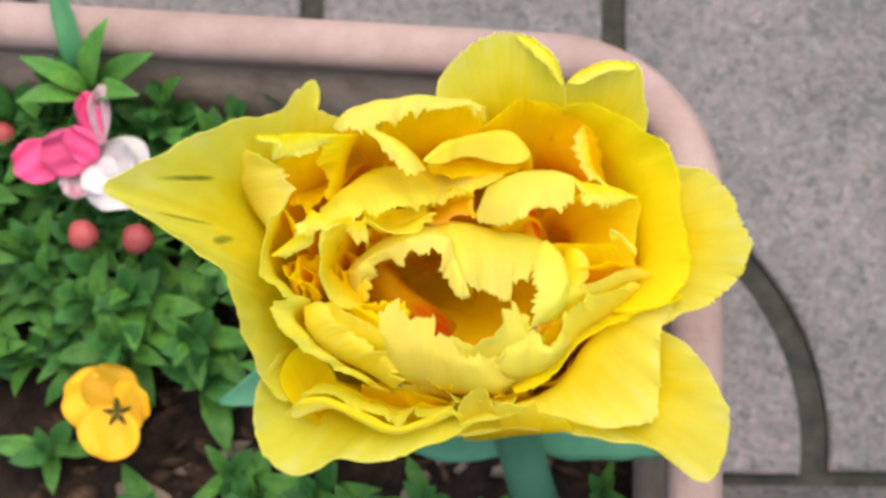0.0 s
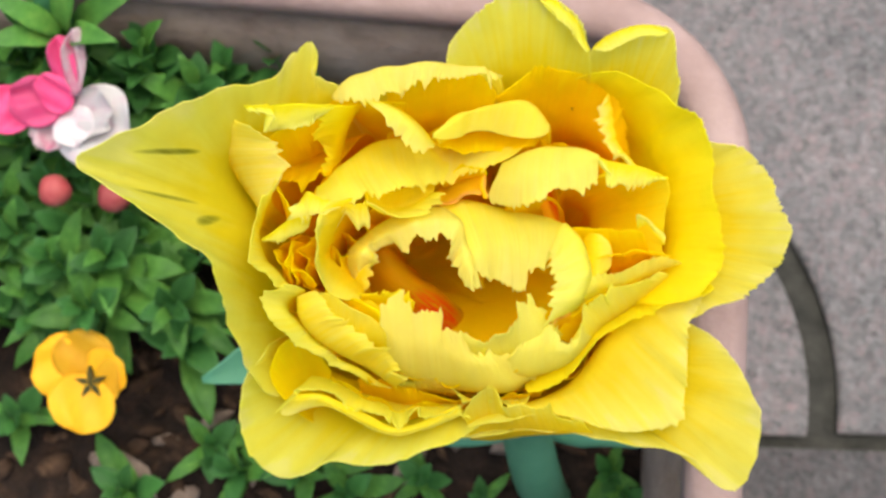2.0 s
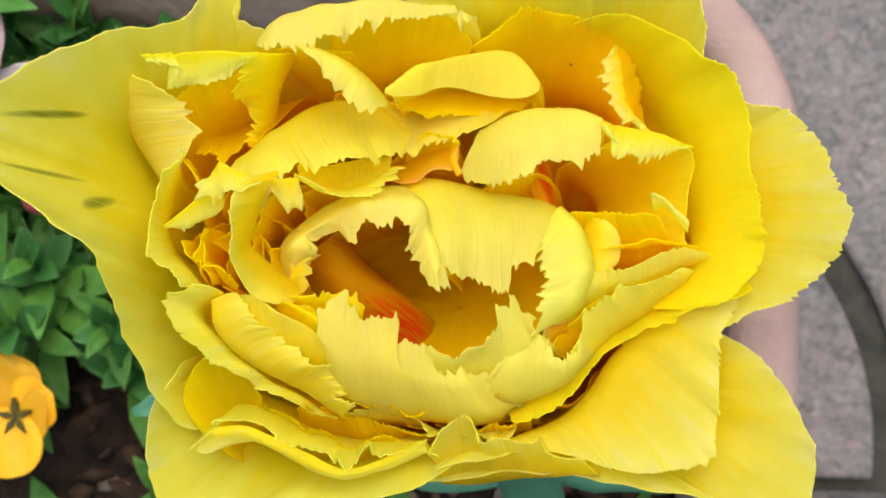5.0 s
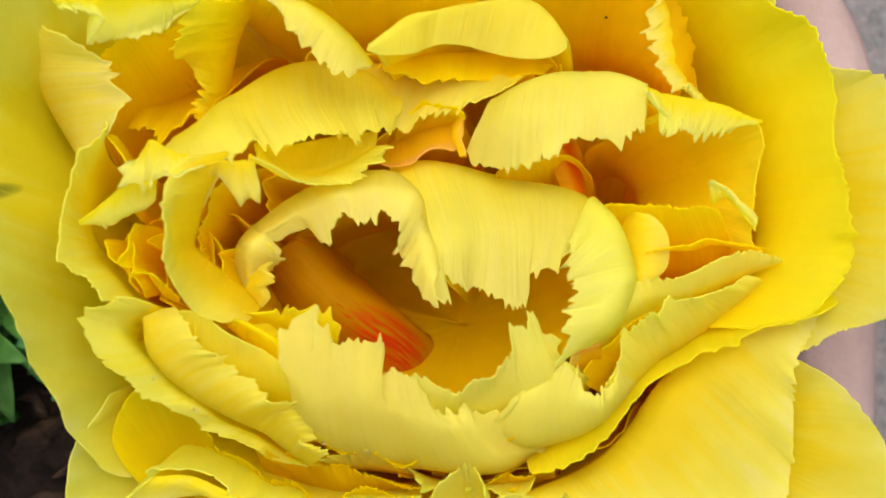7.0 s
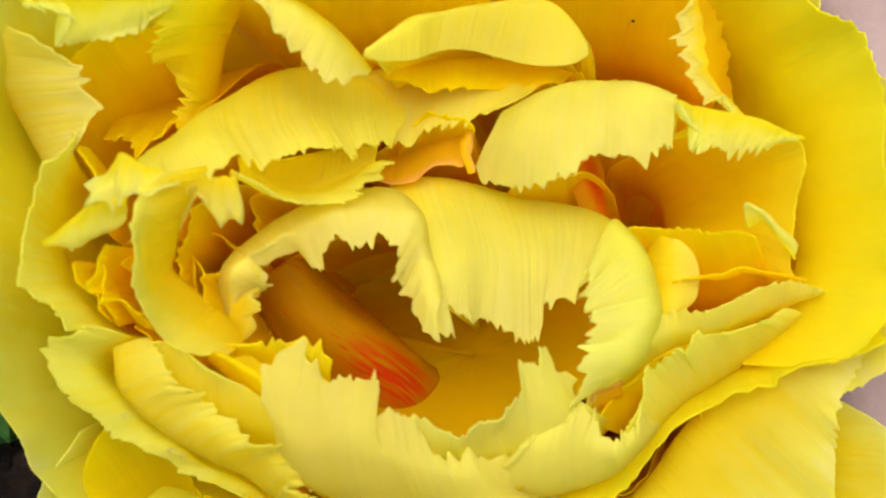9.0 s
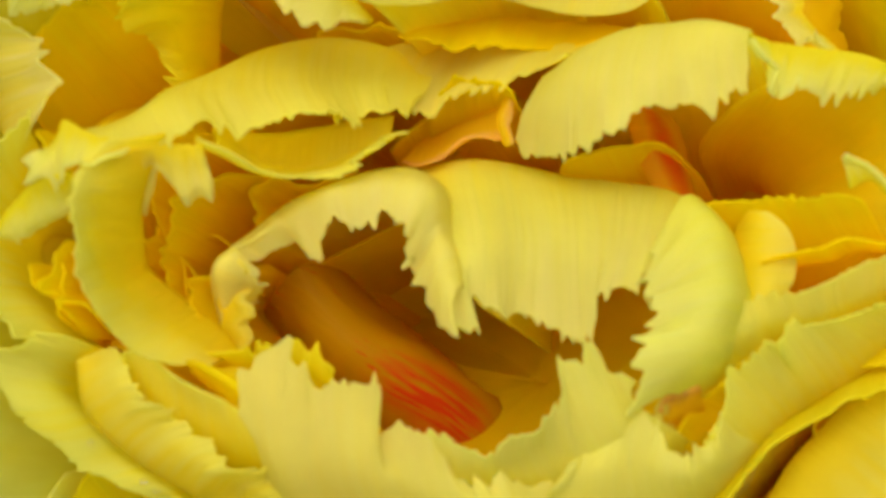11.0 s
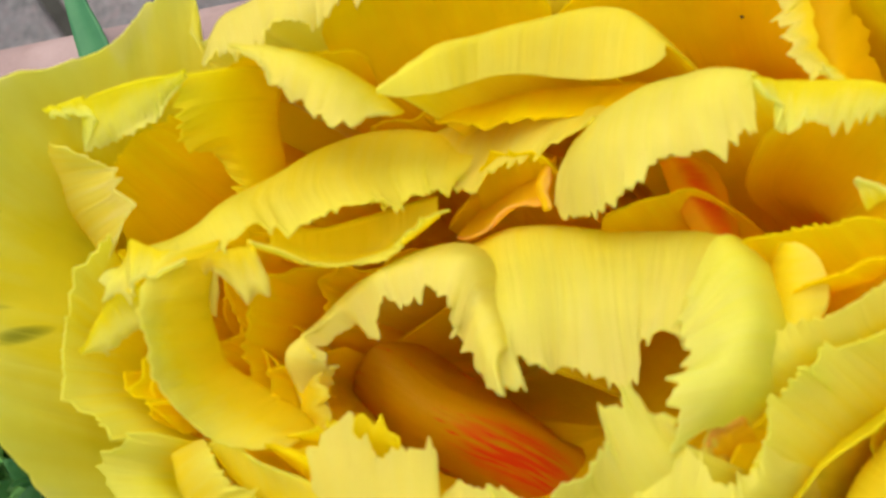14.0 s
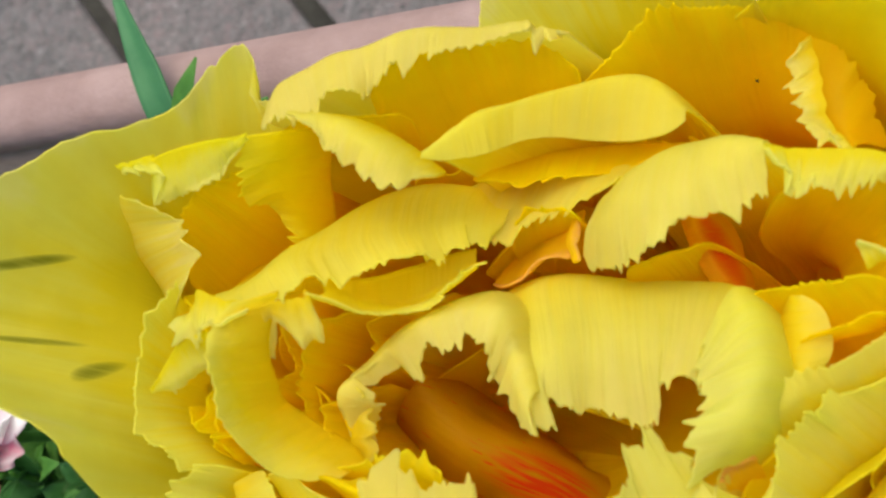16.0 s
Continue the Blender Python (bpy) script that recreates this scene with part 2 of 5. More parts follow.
def part(name, bm, material, parent=None, label="", smooth=True):
    me = bpy.data.meshes.new(name)
    bm.to_mesh(me)
    bm.free()
    me.materials.append(material)
    ob = finish(new(name, me), smooth)
    if parent is not None:
        ob.parent = parent
    if label:
        ob["label"] = label
    return ob


def spline(points, n, ease=1.0, at=None, crisp=0.0):
    """Smooth curve through rows of points (first axis), sampled n times by chord length; ease > 1 crowds the samples at its end."""
    p = np.asarray(points, float)
    where = 1 - (1 - np.linspace(0, 1, n)) ** ease
    if len(p) == 2:
        w = where.reshape((-1,) + (1,) * (p.ndim - 1))
        return p[0] * (1 - w) + p[1] * w
    step = np.linalg.norm(np.diff(p, axis=0), axis=-1)
    step = step.reshape(len(step), -1).mean(1) ** 0.7 + 1e-6
    s = np.r_[0, np.cumsum(step)] / step.sum() if at is None else np.asarray(at)
    tang = np.empty_like(p)
    for k in range(len(p)):
        a, b = max(k - 1, 0), min(k + 1, len(p) - 1)
        tang[k] = (p[b] - p[a]) / (s[b] - s[a])
    out = []
    for x in where:
        k = min(np.searchsorted(s, x, 'right') - 1, len(p) - 2)
        h = s[k + 1] - s[k]
        q = (x - s[k]) / h
        soft = p[k] * (2 * q**3 - 3 * q**2 + 1) + tang[k] * h * (q**3 - 2 * q**2 + q) + p[k + 1] * (3 * q**2 - 2 * q**3) + tang[k + 1] * h * (q**3 - q**2)
        out.append(soft * (1 - crisp) + (p[k] * (1 - q) + p[k + 1] * q) * crisp)
    return np.array(out)


def fringe(n, width, amp, pitch, rng):
    """An uneven row of pointed teeth along an edge of that width: tufts of fine teeth, odd long ones and cuts between them."""
    x = np.linspace(0, width, n)
    out = np.zeros(n)
    at = rng.uniform(0, pitch)
    ph = rng.uniform(0, 6.28, 3)
    while at < width:
        swell = 0.65 + 0.45 * math.sin(at / pitch * 0.55 + ph[0]) + 0.3 * math.sin(at / pitch * 1.3 + ph[1])
        gap = pitch * rng.uniform(0.3, 1.0) * (0.65 + 0.6 * max(0.1, swell))
        tall, lean = amp * max(0.22, swell) * rng.uniform(0.35, 1.35), rng.uniform(-0.8, 0.8)
        if rng.random() < 0.10:
            tall *= 1.7
        d = (x - at) / (gap * 0.62)
        side = np.where(d < lean, (d - lean) / (1 + lean), (lean - d) / (1 - lean))
        out = np.maximum(out, tall * np.clip(1 + side, 0, 1) ** 1.25)
        at += gap
    # a few deeper cuts
    for _ in range(int(width / (pitch * 6))):
        out -= amp * rng.uniform(0.3, 0.9) * np.clip(1 - np.abs(x - rng.uniform(0, width)) / (pitch * 0.22), 0, 1)
    out += amp * 0.45 * np.abs(np.sin(x / pitch * 0.30 + ph[2])) * min(1.0, amp)
    return out - amp * 0.3


def sheet_mesh(name, grid, uvs, thick):
    """A closed sheet: the grid of points offset to both sides along its normals, and its rim."""
    nv, nu = grid.shape[:2]
    du = np.gradient(grid, axis=1)
    dv = np.gradient(grid, axis=0)
    nrm = np.cross(du, dv)
    nrm /= np.linalg.norm(nrm, axis=-1, keepdims=True) + 1e-12
    thin = np.linspace(1.0, 0.35, nv)[:, None, None]
    top, low = grid + nrm * thick / 2 * thin, grid - nrm * thick / 2 * thin
    verts = np.concatenate([top.reshape(-1, 3), low.reshape(-1, 3)])
    idx = np.arange(nv * nu).reshape(nv, nu)
    a, b, c, d = idx[:-1, :-1].ravel(), idx[:-1, 1:].ravel(), idx[1:, 1:].ravel(), idx[1:, :-1].ravel()
    faces = [np.stack([a, b, c, d], 1), np.stack([d, c, b, a], 1) + nv * nu]
    ring = np.r_[idx[0, :], idx[1:, -1], idx[-1, -2::-1], idx[-2:0:-1, 0]]
    nxt = np.roll(ring, -1)
    faces.append(np.stack([nxt, ring, ring + nv * nu, nxt + nv * nu], 1))
    faces = np.concatenate(faces)
    me = bpy.data.meshes.new(name)
    me.from_pydata(verts.tolist(), [], faces.tolist())
    flat = np.tile(uvs.reshape(-1, 2), (2, 1))
    layer = me.uv_layers.new(name="UVMap")
    layer.data.foreach_set("uv", flat[faces.ravel()].ravel())
    me.polygons.foreach_set("use_smooth", np.ones(len(faces), bool))
    return me


# ---- the tulip ----
TULIP = Vector((0, 0, 0.30))
tulip = tagged(new("tulip"), "fully opened yellow double tulip with fringed ruffled petals", "flower")
tulip.location = TULIP
CUP = np.array([4.5, -6.0, -54.0])
petal_rng = np.random.default_rng(7)
RAGGED = ("inner_left_tuft", "left_drop", "left_corner", "left_leaf", "fold_right_end")
BANDS = ("front_left_band", "left_ring_low", "left_ring_high", "front_round_lobe")
SPECIAL = {"orange_curl": petal_peach, "orange_chip": petal_peach, "orange_thread": petal_peach, "left_panel": petal_outer, "hollow_bowl": petal_heart, "front_fill_b": petal_heart, "front_dark_slivers": petal_heart, "outer_left": petal_streaked, "tube_petal": petal_red, "red_band": petal_red_edge}
PETAL_LABELS = {"outer_left": "long pointed outer petal with green streaks", "tube_petal": "orange inner petal with red streaks"}


def petal(kind, pale, amp, pitch, rooted, *rows):
    """A petal in millimetres round the flower's heart: rows of guide points from its base to its fringed edge."""
    g = [np.array(r, float) for r in rows]
    if rooted:
        flat = g[0] - CUP
        g = [CUP + flat * [f, f, h] for f, h in ((0.10, 0.0), (0.62, 0.22), (0.94, 0.66))] + g
    lobed = len(g[-1]) > len(g[-2]) and not kind.startswith("outer")
    if lobed:
        amp, pitch = max(amp, 0.46), 1.7
    width = np.linalg.norm(np.diff(g[-2] if lobed else g[-1], axis=0), axis=-1).sum()
    nu, nv = int(np.clip(width / (0.09 if lobed else 0.13), 60, 520)), 34
    cols = [spline(r, nu) for r in g[:-1]]
    if lobed:
        # each lobe of the edge grows from the part of the petal that lies behind it
        near = np.array([np.argmin(np.linalg.norm(cols[-1] - q, axis=-1)) / (nu - 1) for q in g[-1]])
        run = np.r_[0, np.cumsum(np.linalg.norm(np.diff(g[-1], axis=0), axis=-1))]
        where = np.maximum.accumulate(0.5 * near + 0.5 * run / run[-1]) + np.arange(len(near)) * 0.004
        where = (where - where[0]) / (where[-1] - where[0])
        lobes = spline(g[-1], nu, at=where, crisp=0.8)
        span = max(3, int(nu * 3.0 / width))
        kern = np.hanning(2 * span + 1)
        kern /= kern.sum()
        cols.append(np.stack([np.convolve(np.pad(lobes[:, q], span, mode='edge'), kern, 'valid') for q in range(3)], 1))
    else:
        cols.append(spline(g[-1], nu, crisp=0.85 if kind in RAGGED else 0.0))
    cols = np.stack(cols)
    closed = np.allclose(g[-1][0], g[-1][-1])
    fine = spline(cols, 160)
    u, v = np.meshgrid(np.linspace(0, 1, nu), 1 - (1 - np.linspace(0, 1, nv)) ** 1.7)
    # round the shoulders off, so that no petal ends square
    tall = np.linalg.norm(np.diff(fine, axis=0), axis=-1).sum(0)
    reach = np.ones(nu) if closed or lobed else 1 - np.minimum(3.2 / tall, 0.3) * np.abs(2 * np.linspace(0, 1, nu) - 1) ** (2 * max(3.0, width / 7))
    pos = v * reach[None] * 159
    k0 = np.clip(pos.astype(int), 0, 158)
    fr = (pos - k0)[..., None]
    ci = np.broadcast_to(np.arange(nu)[None], k0.shape)
    grid = fine[k0, ci] * (1 - fr) + fine[k0 + 1, ci] * fr
    # soft ruffles
    ph = petal_rng.uniform(0, 6.28, 4)
    wave = np.sin(u * width / 5.5 + ph[0] + 2 * v) * 0.6 + np.sin(u * width / 2.3 + ph[1] - v) * 0.25 + np.sin(v * 9 + u * 4 + ph[2]) * 0.3
    if closed:
        wave = wave * 0.0
    du, dv = np.gradient(grid, axis=1), np.gradient(grid, axis=0)
    nrm = np.cross(du, dv)
    nrm /= np.linalg.norm(nrm, axis=-1, keepdims=True) + 1e-9
    rough_edge = min(amp, 1.2)
    wave = wave + (0.55 if lobed else 0.35) * np.sin(u * width / 1.3 + ph[3] + np.sin(u * 9.0 + ph[0])) * v ** 6
    grid = grid + nrm * (wave * (0.2 + (0.55 + 0.6 * rough_edge) * v**3) * 0.7)[..., None]
    # fringe along the free edge
    e = fringe(nu, width, amp * 1.8, pitch * 0.55, petal_rng)
    out = grid[-1] - grid[-8]
    out /= np.linalg.norm(out, axis=-1, keepdims=True) + 1e-9
    back = np.linalg.norm(grid - grid[-1][None], axis=-1)
    wt = np.clip(1 - back / (1.2 + amp * 1.2), 0, 1) ** 1.3
    wt[-1] = 1.0
    grid = grid + out[None] * (e[None] * wt)[..., None]
    # teeth and lobes curl to either side, with faint pleats running in from the cuts
    curl = np.interp(np.linspace(0, 1, nu), np.linspace(0, 1, max(4, int(width / 2.2))), petal_rng.uniform(-1, 1, max(4, int(width / 2.2))))
    fold = np.convolve(np.pad(e - e.mean(), 6, mode='edge'), np.hanning(13) / np.hanning(13).sum(), 'valid')
    if not closed:
        grid = grid + nrm[-1][None] * ((0.9 * curl[None] * rough_edge + 0.55 * fold[None]) * np.clip(1 - back / 3.2, 0, 1) ** 1.5)[..., None]
    if lobed:
        # the lobes stay in the plane of the petal, so that they end it without pleats
        shift = lobes - cols[-1]
        flat = nrm[-1] * (shift * nrm[-1]).sum(-1, keepdims=True)
        ease = np.clip(1 - back / 4.2, 0, 1) ** 1.4
        grid = grid + (shift - flat * 0.4)[None] * ease[..., None]
    me = sheet_mesh("petal", grid / 1000.0, np.stack([u, v if rooted else 0.55 + 0.45 * v], -1), 0.00045)
    m = SPECIAL.get(kind) or (petal_outer if kind.startswith("outer") else petal_band if kind in BANDS else petal_back if "lip" in kind else petal_deep if pale < 0.12 else petal_yellow if pale < 0.3 else petal_light if pale < 0.6 else petal_pale)
    me.materials.append(m)
    ob = new("petal", me)
    ob.parent = tulip
    if kind in PETAL_LABELS:
        ob["label"] = PETAL_LABELS[kind]
    elif pale > 0.6:
        ob["label"] = "pale folded petal with toothed edge"
    return ob


# -- petals begin
petal('outer_left', .15, 0.2, 6, True,
      [(-21.0, 30.8, -4.4), (-22.3, 30.4, -3.5), (-23.4, 29.8, -2.5), (-28.0, 28.1, -1.7), (-33.0, 25.0, 1.2), (-37.4, 22.0, 2.1), (-39.7, 18.7, 2.1), (-38.0, 12.7, 1.3), (-35.6, 7.4, 0.6), (-35.0, 0.6, -5.2), (-32.7, -6.4, -10.0), (-30.4, -13.7, -14.7)],
      [(-19.3, 30.8, 0.7), (-22.4, 32.1, 2.0), (-25.1, 33.0, 2.8), (-26.9, 34.5, 3.2), (-26.0, 36.8, 4.2), (-26.7, 38.6, 5.1), (-28.6, 37.6, 6.0), (-30.8, 35.1, 7.0), (-32.4, 31.8, 10.0), (-39.5, 28.5, 15.7), (-48.3, 23.3, 18.4), (-60.1, 17.3, 17.0), (-47.2, 8.7, 17.9), (-39.4, 3.3, 16.5), (-38.0, -6.8, 3.9), (-36.1, -12.0, -0.9), (-32.8, -17.9, -7.6)])
petal('outer_top', .2, 0.4, 2.5, True,
      [(-3.5, 33.7, -10.8), (0.1, 36.9, -11.8), (4.9, 38.3, -12.7), (9.8, 38.2, -12.5), (13.6, 38.4, -13.4), (17.4, 37.6, -13.2)],
      [(-7.3, 38.6, -2.1), (-1.5, 45.7, -3.1), (6.0, 49.9, -3.9), (12.5, 48.1, -3.7), (16.6, 44.1, -4.4), (17.4, 41.1, -6.3)])
petal('outer_top_right', .2, 0.35, 2.5, True,
      [(17.4, 37.2, -16.3), (21.2, 38.0, -17.2), (25.1, 37.7, -18.1), (28.1, 36.0, -19.0), (30.1, 32.0, -18.8)],
      [(17.3, 41.8, -7.3), (21.1, 44.5, -8.3), (26.7, 46.3, -10.2), (31.1, 44.8, -11.1), (31.8, 33.9, -13.7)])
petal('outer_right', .15, 0.5, 3, True,
      [(31.4, 27.0, -23.7), (34.4, 24.0, -23.6), (36.3, 18.8, -22.3), (37.3, 15.8, -22.1), (36.9, 12.9, -22.0), (36.5, 8.9, -21.8), (34.6, 5.0, -21.7), (30.7, 3.0, -21.7)],
      [(35.4, 29.6, -17.6), (43.1, 27.2, -18.4), (47.6, 22.3, -18.1), (49.0, 16.6, -15.8), (50.4, 13.2, -14.6), (49.2, 8.4, -15.3), (44.6, 3.1, -16.1), (33.0, -2.6, -16.0)])
petal('outer_front_right_back', .15, 0.2, 6, True,
      [(31.9, -2.7, -23.5), (33.0, -7.4, -24.3), (33.0, -12.4, -25.1), (31.1, -15.3, -23.9), (25.3, -17.4, -23.0), (18.6, -17.8, -20.1), (10.0, -18.1, -17.4), (-0.3, -19.0, -14.9)],
      [(35.0, -1.2, -20.3), (42.9, -8.9, -21.8), (46.9, -19.2, -22.0), (43.0, -29.5, -22.6), (34.9, -23.9, -20.1), (21.6, -22.4, -16.6), (11.2, -20.8, -13.1), (-8.3, -23.2, -11.1)])
petal('outer_front_right', .1, 0.3, 3, True,
      [(30.5, 7.3, -17.7), (27.8, 0.4, -16.4), (24.0, -3.6, -16.3), (21.3, -6.6, -15.3), (18.5, -10.4, -15.2), (13.9, -14.4, -14.2), (8.3, -16.9, -12.4), (1.8, -18.6, -11.7)],
      [(38.1, 3.5, -16.3), (34.3, -3.2, -16.0), (34.3, -8.9, -16.7), (34.1, -14.1, -17.4), (32.9, -18.6, -17.2), (23.4, -20.4, -13.4), (12.2, -18.5, -10.0), (-2.5, -21.4, -7.7)])
petal('outer_front_left', .25, 0.15, 6, True,
      [(-31.4, -6.2, -13.0), (-31.5, -10.8, -14.9), (-30.1, -14.5, -16.8), (-26.8, -17.3, -17.5), (-21.7, -18.6, -17.2), (-15.9, -19.5, -16.8), (-10.8, -19.3, -15.5), (-5.0, -18.2, -14.1), (4.5, -16.1, -13.7)],
      [(-33.4, -9.4, -1.8), (-37.3, -14.3, -5.0), (-38.1, -19.9, -6.9), (-35.8, -26.7, -8.6), (-30.0, -29.6, -9.2), (-22.9, -27.1, -7.8), (-14.5, -27.4, -8.3), (-6.5, -24.3, -7.9), (3.8, -18.7, -9.5)])
petal('right_ring', .15, 0.32, 3, True,
      [(12.3, 35.6, -18.1), (21.2, 36.1, -19.8), (26.2, 31.2, -20.5), (29.2, 25.2, -20.3), (30.5, 20.3, -20.1), (31.1, 15.3, -20.0), (31.5, 10.2, -18.8), (28.4, 4.3, -17.7), (24.5, 0.6, -16.6)],
      [(16.1, 38.2, -10.1), (23.8, 38.2, -11.8), (31.0, 34.1, -12.5), (36.4, 29.9, -13.3), (37.8, 20.2, -12.9), (39.1, 14.4, -12.7), (39.8, 8.2, -12.5), (37.0, 2.5, -12.3), (32.3, 0.2, -12.3)])
petal('front_yellow_lobe', .1, 0.2, 5, True,
      [(-24.4, -15.4, -15.4), (-26.2, -16.5, -15.4), (-27.2, -17.5, -15.5), (-27.6, -18.9, -15.5), (-26.9, -20.4, -14.4)],
      [(-22.7, -11.2, -5.3), (-26.8, -7.3, -3.6), (-31.1, -8.8, -3.7), (-32.8, -12.5, -4.7), (-32.2, -16.0, -6.7)])
petal('front_fringe', .5, 0.2, 2, True,
      [(-26.1, -12.6, -12.0), (-20.5, -14.4, -13.0), (-14.8, -16.4, -14.0), (-9.1, -16.8, -14.5), (-3.3, -16.0, -14.0)],
      [(-31.2, -19.7, -3.5), (-29.6, -18.6, -3.5), (-27.9, -17.1, -3.4), (-28.1, -15.1, -3.0), (-26.9, -16.2, -3.4), (-24.2, -16.1, -3.8), (-21.4, -16.9, -4.1), (-19.1, -18.3, -4.5), (-17.6, -17.6, -3.9), (-16.2, -19.1, -4.8), (-14.4, -19.2, -4.7), (-13.0, -20.3, -5.1), (-12.3, -18.6, -4.1), (-11.9, -21.7, -5.6), (-10.2, -20.8, -5.5), (-8.5, -17.5, -3.9), (-8.6, -20.0, -5.4), (-6.4, -19.3, -5.3), (-4.2, -18.8, -5.7), (-1.5, -16.2, -4.6), (-2.4, -18.5, -6.1), (-0.0, -19.0, -6.0)])
petal('front_orange_slivers', .3, 1.5, 2, True,
      [(-12.4, -14.3, -11.8), (-6.6, -15.6, -12.5), (-0.8, -16.3, -12.2), (3.8, -16.3, -13.0), (8.6, -14.6, -13.8)],
      [(-13.7, -13.7, -5.8), (-7.2, -15.3, -7.4), (-0.6, -15.6, -8.1), (4.0, -16.1, -8.9), (9.1, -16.2, -9.6)])
petal('back_wall', .05, 0.4, 3, True,
      [(2.5, 30.8, -20.3), (7.4, 32.3, -22.1), (13.4, 31.6, -22.9), (18.4, 29.3, -21.7), (22.3, 26.0, -19.5)],
      [(1.8, 33.3, -8.4), (8.3, 38.5, -9.3), (16.0, 37.9, -11.5), (20.6, 36.8, -16.8), (23.5, 33.0, -21.7), (24.3, 26.9, -24.5)])
petal('back_left_wall', .05, 0.5, 3, True,
      [(-15.0, 28.6, -5.0), (-9.5, 30.0, -6.8), (-3.9, 30.1, -9.5), (0.8, 30.2, -12.3)],
      [(-14.4, 33.4, 3.8), (-9.0, 34.6, 3.0), (-2.7, 35.4, -0.7), (2.8, 35.4, -4.5)])
petal('crown_fold', .8, 0.9, 2, True,
      [(-22.5, 30.1, 5.5), (-18.6, 33.2, 7.6), (-14.2, 35.1, 6.7), (-8.0, 35.9, 4.9), (-2.7, 36.4, 1.2), (2.9, 35.7, -3.5)],
      [(-22.1, 28.2, 7.6), (-16.9, 29.3, 9.7), (-12.5, 30.4, 8.9), (-10.0, 32.2, 6.9), (-4.3, 34.3, 4.2), (3.1, 35.3, -3.5)])
petal('wing', .8, 0.35, 2, False,
      [(-35.4, 27.3, 11.5), (-32.6, 27.5, 11.0), (-29.7, 27.8, 11.0), (-26.0, 27.9, 11.0), (-21.8, 27.4, 11.0)],
      [(-35.1, 26.9, 11.2), (-32.7, 26.5, 10.8), (-31.0, 26.0, 10.2), (-33.1, 24.1, 8.9), (-31.4, 24.1, 8.9), (-29.6, 24.5, 9.0), (-27.9, 24.5, 9.0), (-25.8, 25.4, 9.2), (-23.8, 26.2, 10.0), (-22.0, 27.1, 10.8)])
petal('left_panel', .15, 0.5, 2.5, True,
      [(-34.7, 12.3, 2.6), (-38.9, 18.6, 1.3), (-40.2, 23.7, 4.1), (-37.4, 25.7, 7.1)],
      [(-31.3, 13.4, 9.6), (-29.8, 18.1, 8.0), (-31.0, 22.2, 7.4), (-34.2, 24.9, 8.7)])
petal('back_curl', .2, 0.3, 3, False,
      [(-18.5, 30.0, 2.0), (-21.0, 27.0, -1.0), (-22.2, 24.4, -3.5), (-23.0, 21.3, -4.5), (-23.8, 19.3, -4.0)],
      [(-19.4, 28.3, 8.0), (-21.8, 25.4, 5.0), (-22.7, 23.2, 1.5), (-23.3, 21.1, -1.0), (-24.2, 18.8, -2.0)],
      [(-22.7, 27.7, 10.0), (-23.8, 25.6, 8.3), (-25.3, 24.6, 6.2), (-25.4, 23.5, 5.3), (-25.3, 24.4, 4.6), (-24.7, 25.0, 3.1), (-24.8, 23.6, 2.0), (-24.6, 22.6, 1.2), (-23.9, 21.7, 0.7), (-24.5, 20.6, -0.3), (-25.2, 18.9, -1.0)])
petal('back_shelf', .05, 0.3, 3, True,
      [(-33.5, 23.1, -9.5), (-31.0, 23.9, -10.4), (-27.6, 24.0, -10.3), (-23.9, 26.0, -11.2), (-19.5, 27.2, -11.0)],
      [(-31.2, 18.6, -0.4), (-30.2, 17.1, 0.7), (-29.6, 17.9, 0.7), (-28.4, 17.8, 0.7), (-27.6, 16.9, 0.8), (-26.6, 17.7, 0.4), (-25.9, 17.4, 0.2), (-25.2, 19.1, -0.2), (-23.9, 18.3, -0.6), (-23.5, 19.5, -0.8), (-22.4, 20.4, -1.1)])
petal('deep_back_left', 0, 0.3, 3, True,
      [(-28.9, 30.4, -13.5), (-23.9, 30.2, -14.3), (-19.2, 29.1, -14.1), (-15.5, 27.5, -13.9)],
      [(-22.0, 29.8, 6.5), (-18.3, 29.4, 6.7), (-14.4, 30.0, 3.9), (-10.7, 30.8, 2.1)])
petal('top_fringe', .85, 0.35, 2, False,
      [(-17.3, 29.4, 8.0), (-13.8, 28.8, 7.0), (-10.7, 27.2, 6.0), (-8.5, 25.4, 4.0), (-7.0, 23.6, 2.0)],
      [(-16.4, 28.3, 11.5), (-13.3, 27.3, 11.0), (-10.4, 25.3, 10.0), (-8.4, 23.6, 8.0), (-6.9, 22.6, 4.5)],
      [(-16.2, 28.0, 11.5), (-14.6, 27.0, 11.5), (-13.6, 26.2, 11.0), (-13.3, 24.7, 10.5), (-12.5, 25.0, 10.3), (-11.9, 23.6, 10.0), (-11.0, 23.4, 9.5), (-10.8, 21.9, 9.0), (-10.2, 22.3, 8.5), (-9.5, 21.0, 8.3), (-8.8, 21.5, 8.0), (-8.2, 21.0, 7.6), (-7.8, 22.1, 6.5), (-6.8, 22.2, 5.0)])
petal('top_lobe', .4, 0.05, 6, True,
      [(-6.5, 24.5, 5.4), (-3.3, 28.0, 2.5), (1.6, 31.2, -3.4), (7.0, 32.7, -8.2), (10.9, 29.2, -9.9)],
      [(-6.6, 22.9, 6.4), (-3.1, 24.8, 1.6), (0.1, 26.7, -2.3), (4.7, 26.7, -7.1), (10.9, 25.8, -9.2)])
